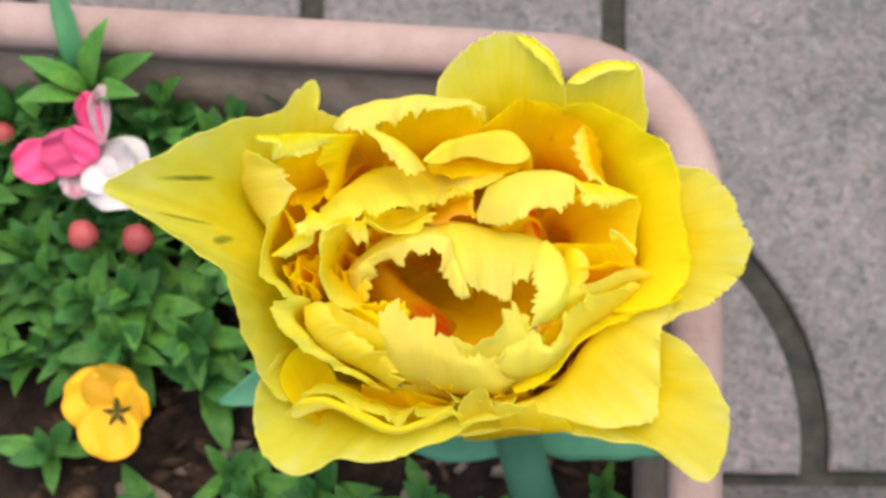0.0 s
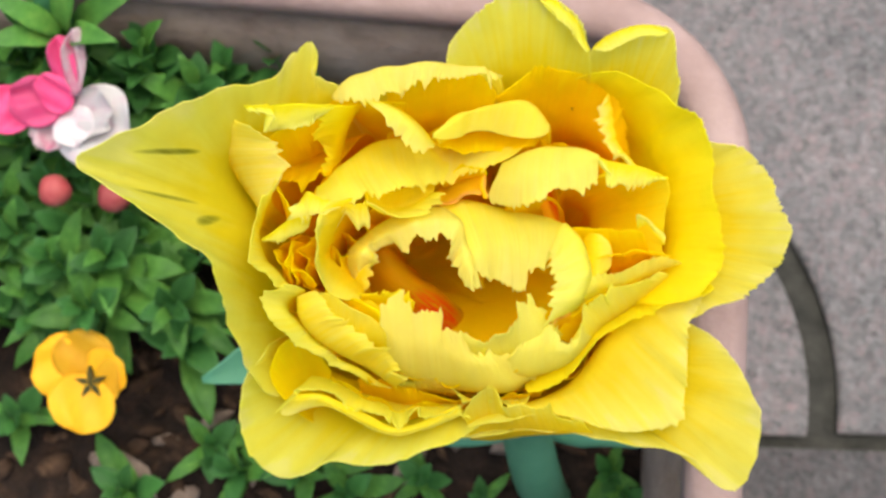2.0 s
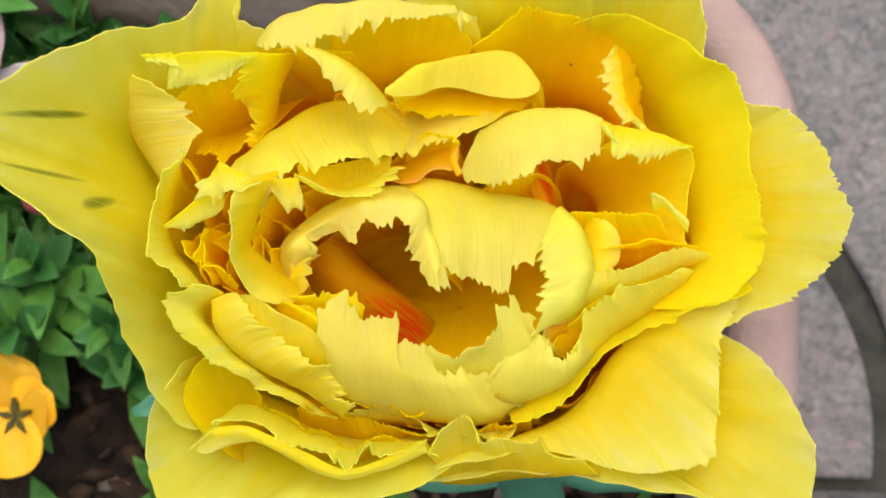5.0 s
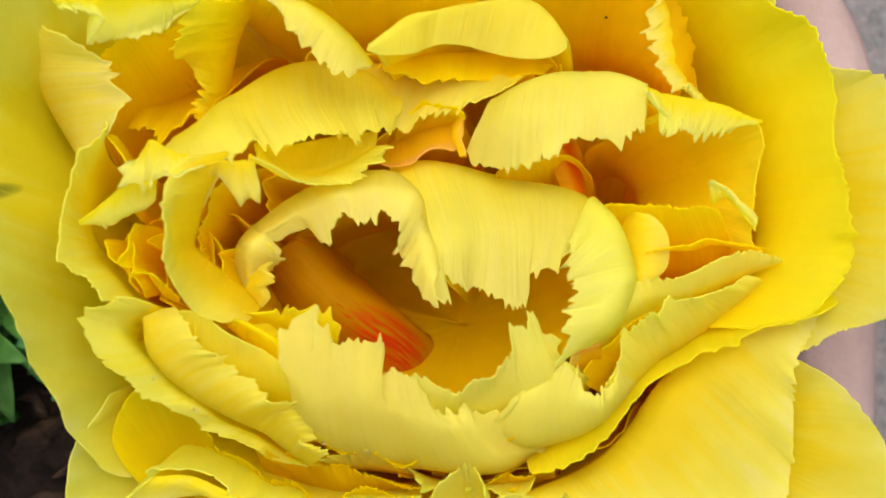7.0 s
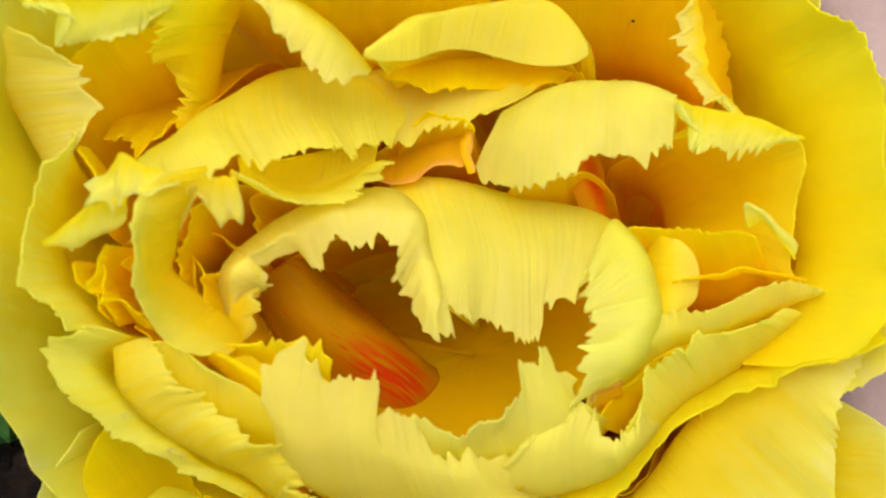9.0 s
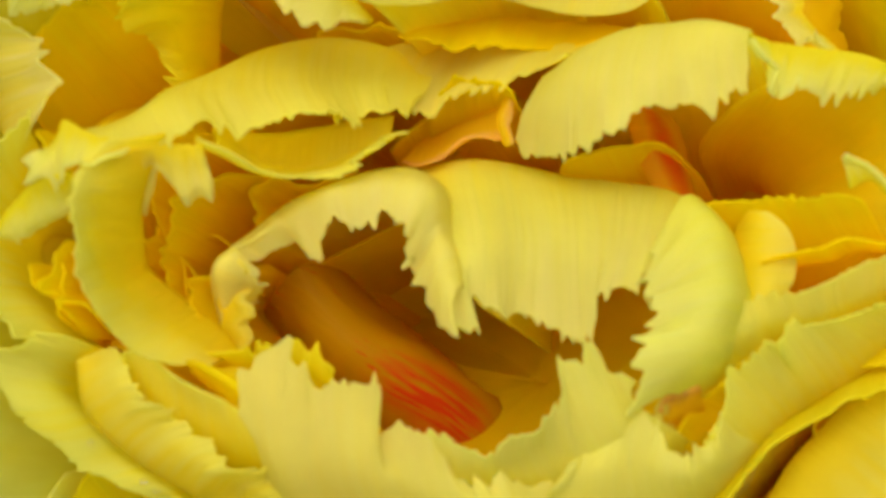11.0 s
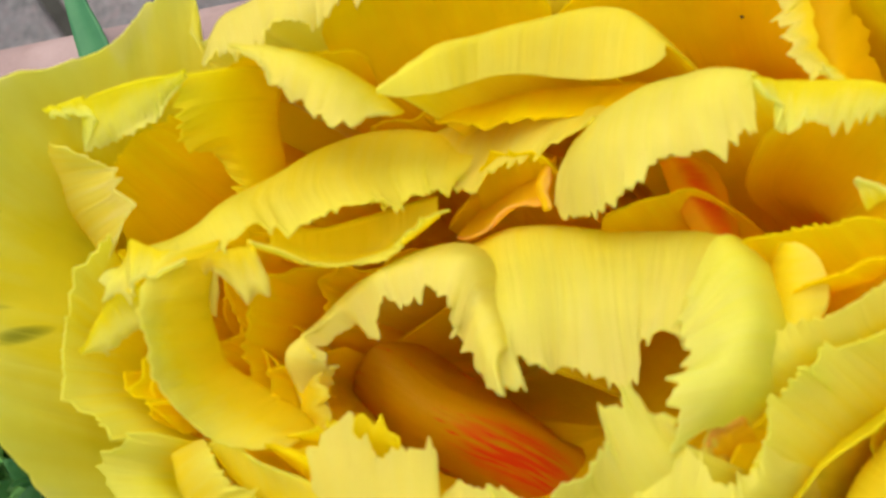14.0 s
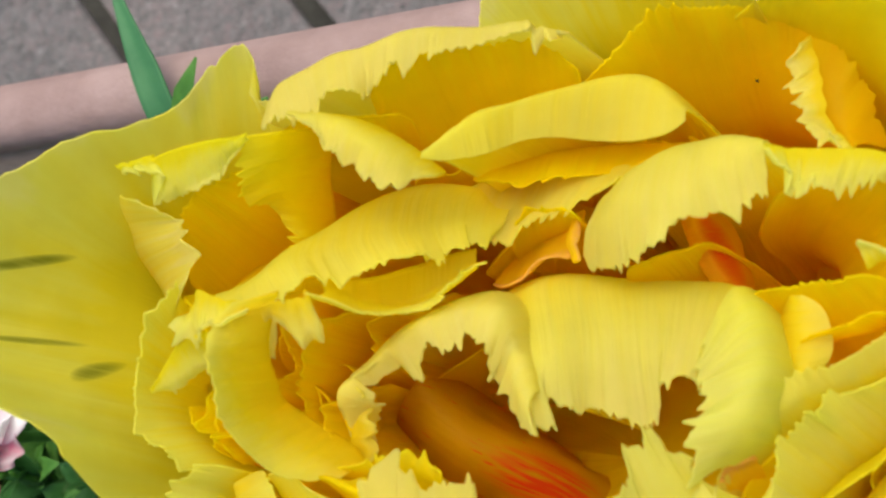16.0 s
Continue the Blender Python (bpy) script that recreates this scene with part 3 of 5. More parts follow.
petal('top_band', 0, 0.3, 4, True,
      [(-7.6, 26.1, -6.6), (-2.0, 28.0, -9.4), (3.1, 28.5, -13.2), (9.1, 27.6, -15.9)],
      [(-5.9, 23.2, -0.4), (-1.2, 24.0, -4.2), (3.0, 24.6, -9.1), (8.1, 25.5, -10.9)])
petal('top_band_low', .45, 0.12, 4, True,
      [(-13.2, 25.7, -10.8), (-8.2, 26.4, -10.6), (-2.2, 26.8, -11.3), (2.1, 26.6, -12.2), (7.1, 26.4, -13.0)],
      [(-12.9, 17.6, 0.4), (-10.3, 17.3, -0.9), (-7.9, 18.0, -2.3), (-5.6, 19.2, -3.8), (-4.2, 18.0, -4.2), (-3.4, 19.5, -4.7), (-1.2, 21.1, -5.6), (1.3, 22.3, -6.6), (4.9, 23.5, -7.4)])
petal('toothed_spike', .6, 0.35, 1.6, False,
      [(20.3, 35.8, -16.0), (21.2, 31.6, -15.5), (22.0, 27.3, -14.0), (25.1, 23.0, -10.0)],
      [(20.2, 34.3, -14.0), (19.2, 33.2, -14.0), (20.1, 31.9, -14.0), (19.2, 30.9, -14.0), (20.0, 30.1, -14.0), (19.0, 29.3, -14.0), (20.3, 28.0, -13.5), (19.7, 26.9, -13.0), (21.4, 25.8, -12.0), (23.0, 24.3, -11.0), (24.6, 22.2, -9.5)])
petal('left_strip', .55, 0.35, 2, True,
      [(-24.7, 16.0, 3.9), (-21.4, 20.5, -0.1), (-17.2, 24.6, -3.9), (-11.9, 25.4, -6.7), (-5.4, 22.7, -8.4)],
      [(-23.4, 13.5, 11.9), (-19.0, 16.8, 8.1), (-14.7, 19.0, 3.2), (-9.9, 20.0, -0.5), (-5.0, 20.1, -4.3)],
      [(-23.0, 12.6, 12.9), (-21.3, 11.5, 12.5), (-19.3, 12.0, 11.1), (-17.1, 13.0, 9.7), (-16.7, 14.4, 9.2), (-16.2, 15.1, 8.7), (-15.0, 15.2, 7.3), (-13.9, 15.0, 5.9), (-12.6, 15.5, 4.9), (-11.4, 16.2, 4.0), (-10.0, 16.3, 3.1), (-9.0, 16.8, 2.1), (-7.9, 16.8, 0.7), (-8.4, 17.5, 0.6), (-6.7, 17.6, -1.3), (-7.5, 18.4, -1.3), (-5.3, 17.7, -2.2), (-6.0, 19.1, -3.3)])
petal('left_flap', .3, 0.35, 2, False,
      [(-16.8, 15.0, 6.2), (-14.6, 15.5, 2.4), (-12.2, 16.7, -0.5), (-9.5, 17.7, -2.4), (-7.1, 18.1, -3.3)],
      [(-16.4, 13.6, 6.3), (-14.9, 13.3, 1.4), (-12.7, 13.5, -1.4), (-9.8, 14.6, -2.3), (-7.2, 16.4, -3.2)],
      [(-16.7, 12.6, 9.3), (-15.3, 11.9, 8.4), (-13.8, 11.0, 7.0), (-11.8, 10.6, 4.7), (-10.3, 10.8, 3.7), (-9.6, 11.8, 3.0), (-6.7, 12.3, 2.2), (-7.9, 13.0, 2.1), (-6.3, 13.8, 1.9), (-6.2, 14.9, 1.3), (-6.9, 15.1, 1.3), (-5.8, 15.5, 0.3), (-6.3, 16.2, -0.2), (-5.6, 16.8, -1.2)])
petal('left_drop', .7, 0.3, 2, False,
      [(-21.8, 11.7, 12.5), (-20.3, 12.0, 12.1), (-19.1, 12.3, 11.1), (-17.9, 12.6, 10.2), (-16.9, 12.9, 9.8), (-16.5, 12.7, 9.3)],
      [(-21.8, 11.0, 11.0), (-21.7, 9.8, 9.1), (-21.3, 8.3, 7.5), (-20.7, 9.3, 8.5), (-19.9, 10.6, 9.7), (-19.2, 11.1, 10.0), (-18.4, 9.9, 9.3), (-17.1, 8.3, 9.1), (-16.8, 9.1, 8.6), (-16.4, 9.4, 8.4), (-15.5, 8.7, 8.2), (-15.5, 10.2, 8.4), (-16.0, 11.6, 9.0), (-16.6, 12.4, 9.3)])
petal('left_corner', .8, 0.8, 1.6, False,
      [(-25.7, 12.3, 11.8), (-24.7, 13.8, 13.3), (-23.3, 13.2, 12.9), (-21.9, 12.6, 12.0)],
      [(-27.2, 11.5, 13.9), (-25.7, 11.0, 13.8), (-27.3, 10.1, 13.6), (-25.1, 10.2, 13.9), (-23.8, 10.0, 13.7), (-23.3, 10.4, 13.5), (-22.3, 10.0, 13.0), (-21.7, 10.6, 12.6), (-20.4, 11.2, 11.6)])
petal('left_leaf', .8, 0.4, 2, False,
      [(-24.0, 10.2, 12.9), (-26.5, 10.1, 12.8), (-29.1, 8.5, 11.8), (-31.9, 6.4, 10.7)],
      [(-25.0, 8.1, 10.0), (-26.8, 7.5, 10.4), (-29.0, 6.3, 10.8), (-31.7, 6.1, 10.2)])
petal('left_roll', .45, 0.2, 3, False,
      [(-18.2, 13.2, 10.8), (-20.7, 9.6, 9.0), (-22.2, 7.2, 6.0), (-23.4, 5.6, 3.0), (-21.9, 4.0, 1.0), (-20.5, 2.8, -0.5), (-19.1, 1.8, -1.0), (-17.5, -0.0, -1.0)],
      [(-20.6, 12.6, 12.2), (-22.0, 9.0, 12.0), (-23.2, 6.6, 10.5), (-23.4, 4.4, 8.5), (-22.4, 2.4, 6.0), (-20.7, 0.9, 4.0), (-19.1, 0.1, 3.0), (-17.5, -1.1, 2.0)],
      [(-23.2, 12.0, 13.4), (-23.0, 9.1, 14.5), (-23.3, 6.8, 14.0), (-23.0, 4.3, 13.0), (-22.8, 1.6, 11.0), (-21.6, -0.3, 8.5), (-19.2, -1.5, 6.0), (-17.7, -1.5, 4.0)])
petal('left_gap_wall', 0, 0.3, 4, True,
      [(-26.4, 10.6, -9.9), (-25.2, 6.9, -10.8), (-23.2, 3.2, -10.6)],
      [(-23.8, 8.6, -0.8), (-22.1, 6.1, -1.7), (-19.4, 1.6, -2.4)])
petal('left_slivers', 0, 1, 2.5, True,
      [(-28.5, 7.8, -1.0), (-28.8, 4.2, -0.9), (-26.9, 1.2, -0.8), (-25.4, 0.3, -1.7)],
      [(-29.5, 6.3, 7.9), (-27.8, 3.6, 7.0), (-25.8, 1.7, 6.2), (-24.2, 0.2, 4.3)])
petal('left_ring_high', .45, 0.45, 3, True,
      [(-32.8, 13.4, -4.3), (-34.6, 11.3, -5.3), (-35.8, 8.1, -6.3), (-34.8, 5.0, -6.2), (-32.0, 1.8, -5.0), (-29.0, -0.2, -4.8)],
      [(-31.4, 14.8, 6.6), (-33.2, 11.4, 5.6), (-34.0, 7.5, 4.7), (-32.9, 4.0, 4.8), (-30.0, 1.3, 5.0), (-27.0, -0.5, 4.2)],
      [(-29.4, 17.4, 10.5), (-32.8, 11.5, 11.0), (-34.4, 6.8, 10.6), (-33.2, 2.6, 9.8), (-29.8, 0.3, 9.0), (-27.1, -0.8, 7.2)])
petal('left_ring_low', .45, 0.4, 3, True,
      [(-27.0, -0.1, -1.7), (-29.6, -2.2, -2.8), (-29.7, -4.4, -3.8), (-27.0, -7.4, -5.6), (-22.9, -10.3, -7.3), (-18.9, -12.2, -9.1), (-13.7, -14.1, -10.8)],
      [(-26.2, -0.2, 6.2), (-29.2, -2.3, 5.2), (-28.8, -4.7, 4.2), (-26.2, -7.5, 1.5), (-22.2, -9.8, -0.3), (-18.0, -12.0, -3.0), (-13.0, -14.4, -6.7)],
      [(-28.6, 0.4, 9.1), (-31.9, -1.7, 8.0), (-31.2, -5.4, 5.6), (-27.9, -8.3, 3.4), (-23.4, -10.6, 0.7), (-18.8, -12.9, -2.0), (-13.1, -15.5, -5.7)])
petal('front_left_band', .35, 0.5, 1.6, True,
      [(-27.1, -1.8, 4.7), (-26.4, -5.5, 3.4), (-23.2, -8.6, 1.6), (-19.2, -10.8, -0.1), (-15.6, -12.9, -1.9), (-12.2, -14.8, -3.7)],
      [(-25.3, -1.0, 5.3), (-23.1, -4.0, 5.5), (-20.2, -6.7, 4.7), (-16.5, -9.2, 4.0), (-14.1, -10.8, 2.2), (-11.1, -13.9, -0.6)],
      [(-24.1, -0.5, 5.4), (-22.7, -2.5, 5.5), (-21.6, -4.3, 5.6), (-20.9, -5.0, 5.6), (-19.7, -5.3, 5.4), (-19.8, -5.8, 5.4), (-18.1, -6.3, 5.1), (-17.7, -7.1, 5.1), (-16.4, -7.3, 5.0), (-15.8, -8.2, 4.7), (-14.9, -8.3, 4.6), (-15.2, -8.8, 4.5), (-13.5, -9.1, 3.7), (-13.1, -10.2, 2.7), (-11.4, -11.1, 1.3), (-11.1, -12.4, 0.4), (-12.2, -12.7, 0.3), (-10.1, -13.9, -0.5)])
petal('inner_left_shell', .4, 0.2, 4, False,
      [(-25.0, -4.8, -3.5), (-21.3, -7.7, -4.3), (-17.6, -9.5, -5.1), (-13.2, -10.3, -4.8)],
      [(-24.4, -2.4, 2.4), (-21.0, -5.2, 1.7), (-16.9, -7.2, 0.9), (-12.8, -8.5, 0.2)],
      [(-24.2, 0.0, 6.3), (-20.5, -1.6, 4.6), (-16.4, -3.5, 3.9), (-13.2, -5.6, 2.1)])
petal('sliver', .2, 0.6, 3, False,
      [(-19.5, -1.0, -1.3), (-16.9, -2.3, -2.2), (-14.8, -3.2, -2.0), (-12.1, -3.1, -1.9), (-10.0, -3.5, -2.8)],
      [(-19.4, -0.3, 2.6), (-16.6, 0.1, 2.3), (-13.6, 0.2, 1.9), (-11.1, -0.2, 1.6), (-9.1, -1.6, 1.2)])
petal('front_left_lip', .95, 0.35, 2, True,
      [(-13.3, -11.5, -1.8), (-10.2, -12.6, -3.1), (-6.5, -13.6, -4.4), (-2.9, -14.1, -5.7), (0.4, -14.4, -6.5), (3.6, -14.5, -6.9), (6.4, -14.1, -7.2), (10.4, -12.0, -12.7)],
      [(-12.9, -7.3, 4.2), (-11.1, -8.2, 3.8), (-8.6, -8.5, 3.4), (-5.7, -9.1, 2.6), (-3.4, -9.7, 1.8), (-0.6, -10.6, -0.1), (4.2, -11.0, -2.8), (8.9, -12.1, -9.7)],
      [(-13.6, -5.5, 5.6), (-13.9, -3.5, 5.6), (-14.1, -2.4, 5.5), (-13.2, -2.8, 5.3), (-12.8, -1.4, 5.0), (-11.8, -1.0, 4.6), (-10.7, -0.2, 3.9), (-11.0, -1.4, 4.1), (-10.1, -2.3, 4.0), (-9.7, -1.8, 3.9), (-9.1, -3.7, 3.8), (-7.7, -3.3, 3.6), (-6.8, -2.8, 3.6), (-6.4, -3.6, 3.4), (-5.1, -3.0, 3.2), (-4.4, -4.0, 3.2), (-4.7, -5.0, 2.6), (-5.9, -6.3, 1.5), (-5.6, -7.0, 1.4), (-3.7, -5.4, 1.1), (-3.0, -6.1, 0.7), (-1.7, -6.4, 0.2), (-0.8, -8.0, -0.6), (0.3, -9.6, -1.2), (1.7, -9.8, -1.8), (2.4, -9.0, -2.0), (4.1, -9.6, -3.1), (5.2, -9.2, -3.8), (6.8, -9.3, -4.7), (7.2, -8.6, -5.0), (8.7, -10.4, -7.7), (10.7, -11.3, -10.7)])
petal('front_right_lip', .9, 0.35, 2, True,
      [(13.9, -5.2, -8.6), (11.7, -7.6, -7.6), (8.9, -8.8, -6.7), (5.6, -9.5, -6.9), (2.0, -9.4, -6.0), (-1.5, -9.4, -4.2)],
      [(11.5, -3.3, -4.7), (10.2, -4.7, -3.7), (8.4, -5.8, -3.2), (5.7, -6.7, -2.8), (2.1, -8.0, -2.5), (-1.5, -7.9, -1.2)],
      [(11.3, -2.6, -3.7), (10.5, -1.7, -3.5), (9.8, -1.9, -3.1), (9.5, -0.6, -2.6), (8.9, 0.3, -2.3), (8.2, 0.3, -2.2), (8.3, -1.5, -1.8), (7.8, -1.1, -1.5), (7.3, -1.4, -1.3), (7.7, -3.2, -1.2), (8.3, -4.2, -1.0), (7.1, -4.5, -1.1), (6.0, -5.0, -1.0), (5.9, -5.9, -1.0), (4.5, -6.3, -1.0), (2.4, -6.6, -1.0), (2.0, -7.5, -1.0), (1.0, -7.1, -1.1), (-0.3, -7.1, -0.7), (-1.7, -6.6, -0.2), (-1.9, -7.6, -0.2)])
petal('front_right_lip_low', .9, 0.35, 2, True,
      [(3.7, -11.7, -7.9), (7.4, -11.8, -7.7), (10.8, -11.0, -8.6), (13.6, -10.1, -8.5), (15.8, -8.9, -9.4), (18.5, -5.4, -11.5)],
      [(5.2, -9.5, -4.8), (8.0, -8.6, -4.7), (10.9, -7.6, -5.6), (13.5, -8.0, -4.9), (15.7, -8.2, -5.3), (17.7, -5.2, -8.4)],
      [(6.2, -8.9, -4.3), (7.0, -7.6, -4.4), (8.9, -6.5, -4.7), (10.2, -6.0, -5.5), (10.8, -5.1, -6.0), (11.8, -4.6, -6.2), (13.1, -5.2, -5.5), (14.0, -6.8, -4.8), (15.4, -7.4, -4.3), (16.5, -6.3, -5.9), (17.4, -3.7, -7.4)])
petal('front_dark_slivers', .1, 1.2, 3, True,
      [(-11.7, -12.9, -8.7), (-6.9, -13.7, -9.5), (-1.2, -13.8, -10.2), (4.6, -13.0, -10.9), (9.3, -11.7, -11.8)],
      [(-11.8, -12.7, -3.7), (-6.7, -12.5, -4.4), (-1.1, -12.8, -5.1), (4.4, -12.5, -6.3), (9.6, -10.8, -6.6)])
petal('comb', .3, 0.35, 2, True,
      [(16.0, -8.7, -12.6), (19.6, -4.7, -13.5), (21.9, -2.4, -14.5), (24.3, -0.6, -15.6), (26.7, 2.2, -15.6), (30.6, 5.6, -15.1)],
      [(15.4, -7.4, -6.4), (16.5, -5.3, -6.7), (17.4, -3.8, -7.1), (17.9, -2.9, -7.2), (17.7, -1.7, -7.7), (17.9, -0.6, -7.8), (18.6, -1.3, -7.9), (19.4, -0.5, -8.0), (20.2, 1.3, -8.0), (20.8, 0.5, -8.1), (21.4, 1.9, -8.3), (21.9, 2.7, -8.5), (22.7, 2.2, -9.0), (24.5, 3.8, -10.0), (29.1, 5.9, -12.5)])
petal('right_front_strip', .45, 0.5, 3, True,
      [(12.3, -5.4, -13.8), (15.7, -2.2, -14.8), (19.5, 1.0, -15.7), (23.7, 3.8, -16.7), (29.4, 6.1, -17.7), (33.2, 7.7, -18.7)],
      [(11.8, -4.9, -7.7), (14.9, -1.2, -8.1), (17.7, 1.3, -8.1), (22.3, 3.5, -9.5), (28.0, 5.7, -11.5), (32.8, 7.3, -13.5)],
      [(11.3, -4.1, -6.7), (14.4, -0.5, -7.2), (17.3, 2.9, -7.1), (22.1, 4.8, -7.5), (27.8, 7.3, -9.5), (32.9, 8.2, -12.5)])
petal('ring_front', .25, 0.25, 3, True,
      [(7.6, -12.9, -12.9), (12.8, -9.9, -14.7), (16.9, -5.9, -16.7), (22.2, -1.2, -18.7), (27.0, 1.7, -19.7), (32.4, 3.3, -19.6), (37.7, 4.7, -18.6)],
      [(9.0, -15.7, -7.1), (13.6, -13.6, -7.9), (17.9, -8.8, -9.9), (22.8, -3.8, -11.9), (27.3, -0.8, -12.3), (32.1, 0.9, -12.3), (38.6, 2.9, -12.3)])
petal('inner_left', .62, 0.35, 2, True,
      [(-21.6, 0.5, -9.5), (-21.1, 6.6, -5.6), (-16.9, 10.9, -4.5), (-11.0, 13.8, -6.3), (-6.1, 14.5, -6.1), (-3.1, 12.2, -5.9), (-1.7, 8.6, -5.7), (-0.5, 3.9, -6.5)],
      [(-18.8, 1.6, -1.4), (-17.7, 6.0, 2.9), (-14.1, 9.3, 1.6), (-9.3, 11.2, 1.8), (-4.8, 11.6, 1.5), (-2.5, 10.8, 0.8), (-1.6, 7.8, 0.5), (-0.3, 3.9, 0.7)],
      [(-18.0, 1.1, -3.3), (-17.7, 2.7, -2.4), (-15.1, 4.4, 0.3), (-16.1, 4.5, 0.2), (-14.8, 5.3, 1.3), (-15.8, 5.8, 1.1), (-13.6, 7.3, 1.0), (-12.8, 7.7, 1.3), (-11.3, 6.3, 1.2), (-10.3, 8.0, 1.8), (-8.8, 9.1, 2.5), (-7.5, 8.1, 2.5), (-5.9, 8.4, 2.5), (-5.4, 9.6, 2.3), (-3.4, 8.1, 1.8), (-4.0, 6.9, 1.0), (-3.2, 6.2, 0.7), (-4.1, 5.8, 0.7), (-3.0, 5.5, -0.2), (-3.7, 4.4, -0.0), (-2.2, 4.2, -0.4), (-2.1, 3.1, -0.5), (-1.4, 2.6, -0.3), (-0.9, 1.5, 0.3), (0.4, 0.5, 1.0)])
petal('central', .62, 0.35, 2, True,
      [(-6.7, 15.2, -9.0), (-3.4, 16.0, -9.0), (0.0, 16.1, -10.0), (3.4, 15.6, -11.5), (7.7, 15.0, -13.0), (11.8, 14.2, -14.0), (14.7, 12.4, -15.0)],
      [(-2.1, 7.0, -0.5), (0.8, 8.4, -2.2), (4.2, 9.0, -4.0), (7.2, 9.3, -6.0), (9.6, 9.5, -8.0), (12.2, 9.3, -9.0), (14.4, 8.1, -9.5)],
      [(0.3, 0.4, 0.9), (0.2, 1.8, 0.9), (0.9, 1.7, 0.0), (1.6, 1.5, -0.5), (0.6, 2.6, -0.5), (-0.1, 3.5, -0.8), (0.8, 3.5, -1.2), (1.8, 2.8, -2.0), (2.6, 2.4, -2.6), (3.1, 3.0, -3.0), (4.4, 3.2, -3.8), (5.8, 2.0, -4.8), (7.2, 1.3, -5.6), (7.6, 1.9, -5.8), (8.0, 1.3, -5.9), (8.1, 3.0, -6.2), (7.6, 4.7, -6.6), (8.3, 4.9, -6.8), (8.6, 4.2, -6.8), (9.0, 5.1, -7.0), (9.9, 5.3, -7.3), (10.9, 5.0, -7.5), (10.4, 6.3, -8.0), (11.6, 7.1, -8.3), (13.4, 6.8, -8.8)])
petal('inner_right', .6, 0.35, 2, True,
      [(14.3, 13.1, -15.3), (16.6, 10.2, -13.0), (17.9, 7.0, -12.9), (18.3, 3.7, -12.8), (17.2, 1.0, -12.7), (14.1, -2.4, -12.8)],
      [(13.4, 12.7, -10.2), (15.6, 9.8, -7.0), (17.0, 6.5, -5.8), (17.5, 3.6, -4.6), (16.2, 0.7, -4.6), (13.2, -2.2, -5.6)],
      [(11.7, 8.3, -7.6), (12.2, 6.6, -6.5), (11.5, 5.7, -5.5), (12.3, 5.2, -5.4), (11.9, 4.4, -5.2), (12.7, 3.7, -5.0), (13.2, 1.8, -4.2), (13.1, 1.0, -3.2), (12.0, 0.8, -2.2), (12.3, 0.1, -2.7), (11.4, -0.7, -2.7), (12.2, -1.1, -3.2), (11.3, -2.9, -3.7), (10.6, -4.1, -4.2)])
petal('tube_petal', 0, 0.1, 6, False,
      [(-21.6, 4.5, -12.6), (-17.7, 0.1, -14.3), (-12.1, -3.1, -16.0), (-8.2, -5.7, -17.3), (-4.3, -7.7, -20.7)],
      [(-17.9, 6.4, -8.0), (-13.5, 1.9, -9.6), (-9.9, -0.7, -11.9), (-6.4, -2.9, -15.3), (-3.0, -5.8, -20.7)],
      [(-15.4, 7.9, -7.4), (-11.9, 4.0, -10.6), (-8.0, 1.7, -12.9), (-4.8, -0.7, -16.7), (-1.8, -3.9, -22.2)],
      [(-14.9, 8.1, -17.4), (-10.9, 4.4, -19.2), (-6.8, 2.2, -19.4), (-3.5, -0.5, -20.3), (-1.0, -2.8, -24.7)])
petal('hollow_bowl', 0, 0.1, 6, False,
      [(-0.4, 0.7, -21.7), (-0.3, 0.8, -21.7), (-0.3, 0.8, -21.7), (-0.3, 0.8, -21.7), (-0.2, 0.7, -21.7), (-0.3, 0.7, -21.7), (-0.3, 0.7, -21.7), (-0.3, 0.7, -21.7), (-0.4, 0.7, -21.7)],
      [(-15.5, 3.3, -22.4), (-13.5, 8.2, -29.5), (-6.2, 11.4, -28.3), (3.3, 9.6, -23.8), (9.1, 4.3, -19.3), (7.3, -2.0, -16.7), (-0.1, -6.1, -15.9), (-9.6, -3.4, -17.9), (-15.5, 3.3, -22.4)],
      [(-18.4, 0.3, -12.3), (-17.1, 7.9, -11.5), (-7.5, 12.3, -12.1), (4.5, 12.0, -14.6), (14.2, 5.7, -13.0), (11.5, -3.1, -10.8), (1.7, -9.0, -10.1), (-12.4, -6.0, -9.9), (-18.4, 0.3, -12.3)])
petal('fold_right', .85, 0.35, 2, True,
      [(3.4, 22.8, -9.0), (6.5, 24.0, -8.0), (9.7, 24.8, -7.5), (13.5, 24.7, -7.0), (16.7, 24.0, -6.5), (19.1, 23.1, -6.0)],
      [(2.5, 19.4, -6.0), (5.9, 20.0, -4.5), (9.6, 20.4, -4.0), (13.2, 20.8, -4.0), (16.3, 21.4, -4.5), (18.9, 22.2, -5.5)],
      [(1.2, 17.1, -7.0), (1.6, 15.8, -7.0), (2.2, 15.4, -6.8), (2.7, 15.9, -6.5), (3.2, 15.3, -6.3), (5.1, 15.1, -5.5), (6.5, 15.5, -4.8), (8.4, 15.2, -4.2), (9.2, 15.6, -3.8), (10.2, 15.1, -3.3), (11.0, 16.5, -3.3), (12.0, 17.6, -3.6), (13.0, 17.8, -4.0), (13.7, 17.5, -4.2), (14.3, 18.0, -4.3), (15.3, 17.8, -4.5), (16.6, 17.5, -4.8), (17.0, 18.5, -5.0), (17.6, 18.6, -5.0), (18.4, 19.2, -5.2), (18.9, 19.2, -5.4), (19.0, 20.6, -5.6)])
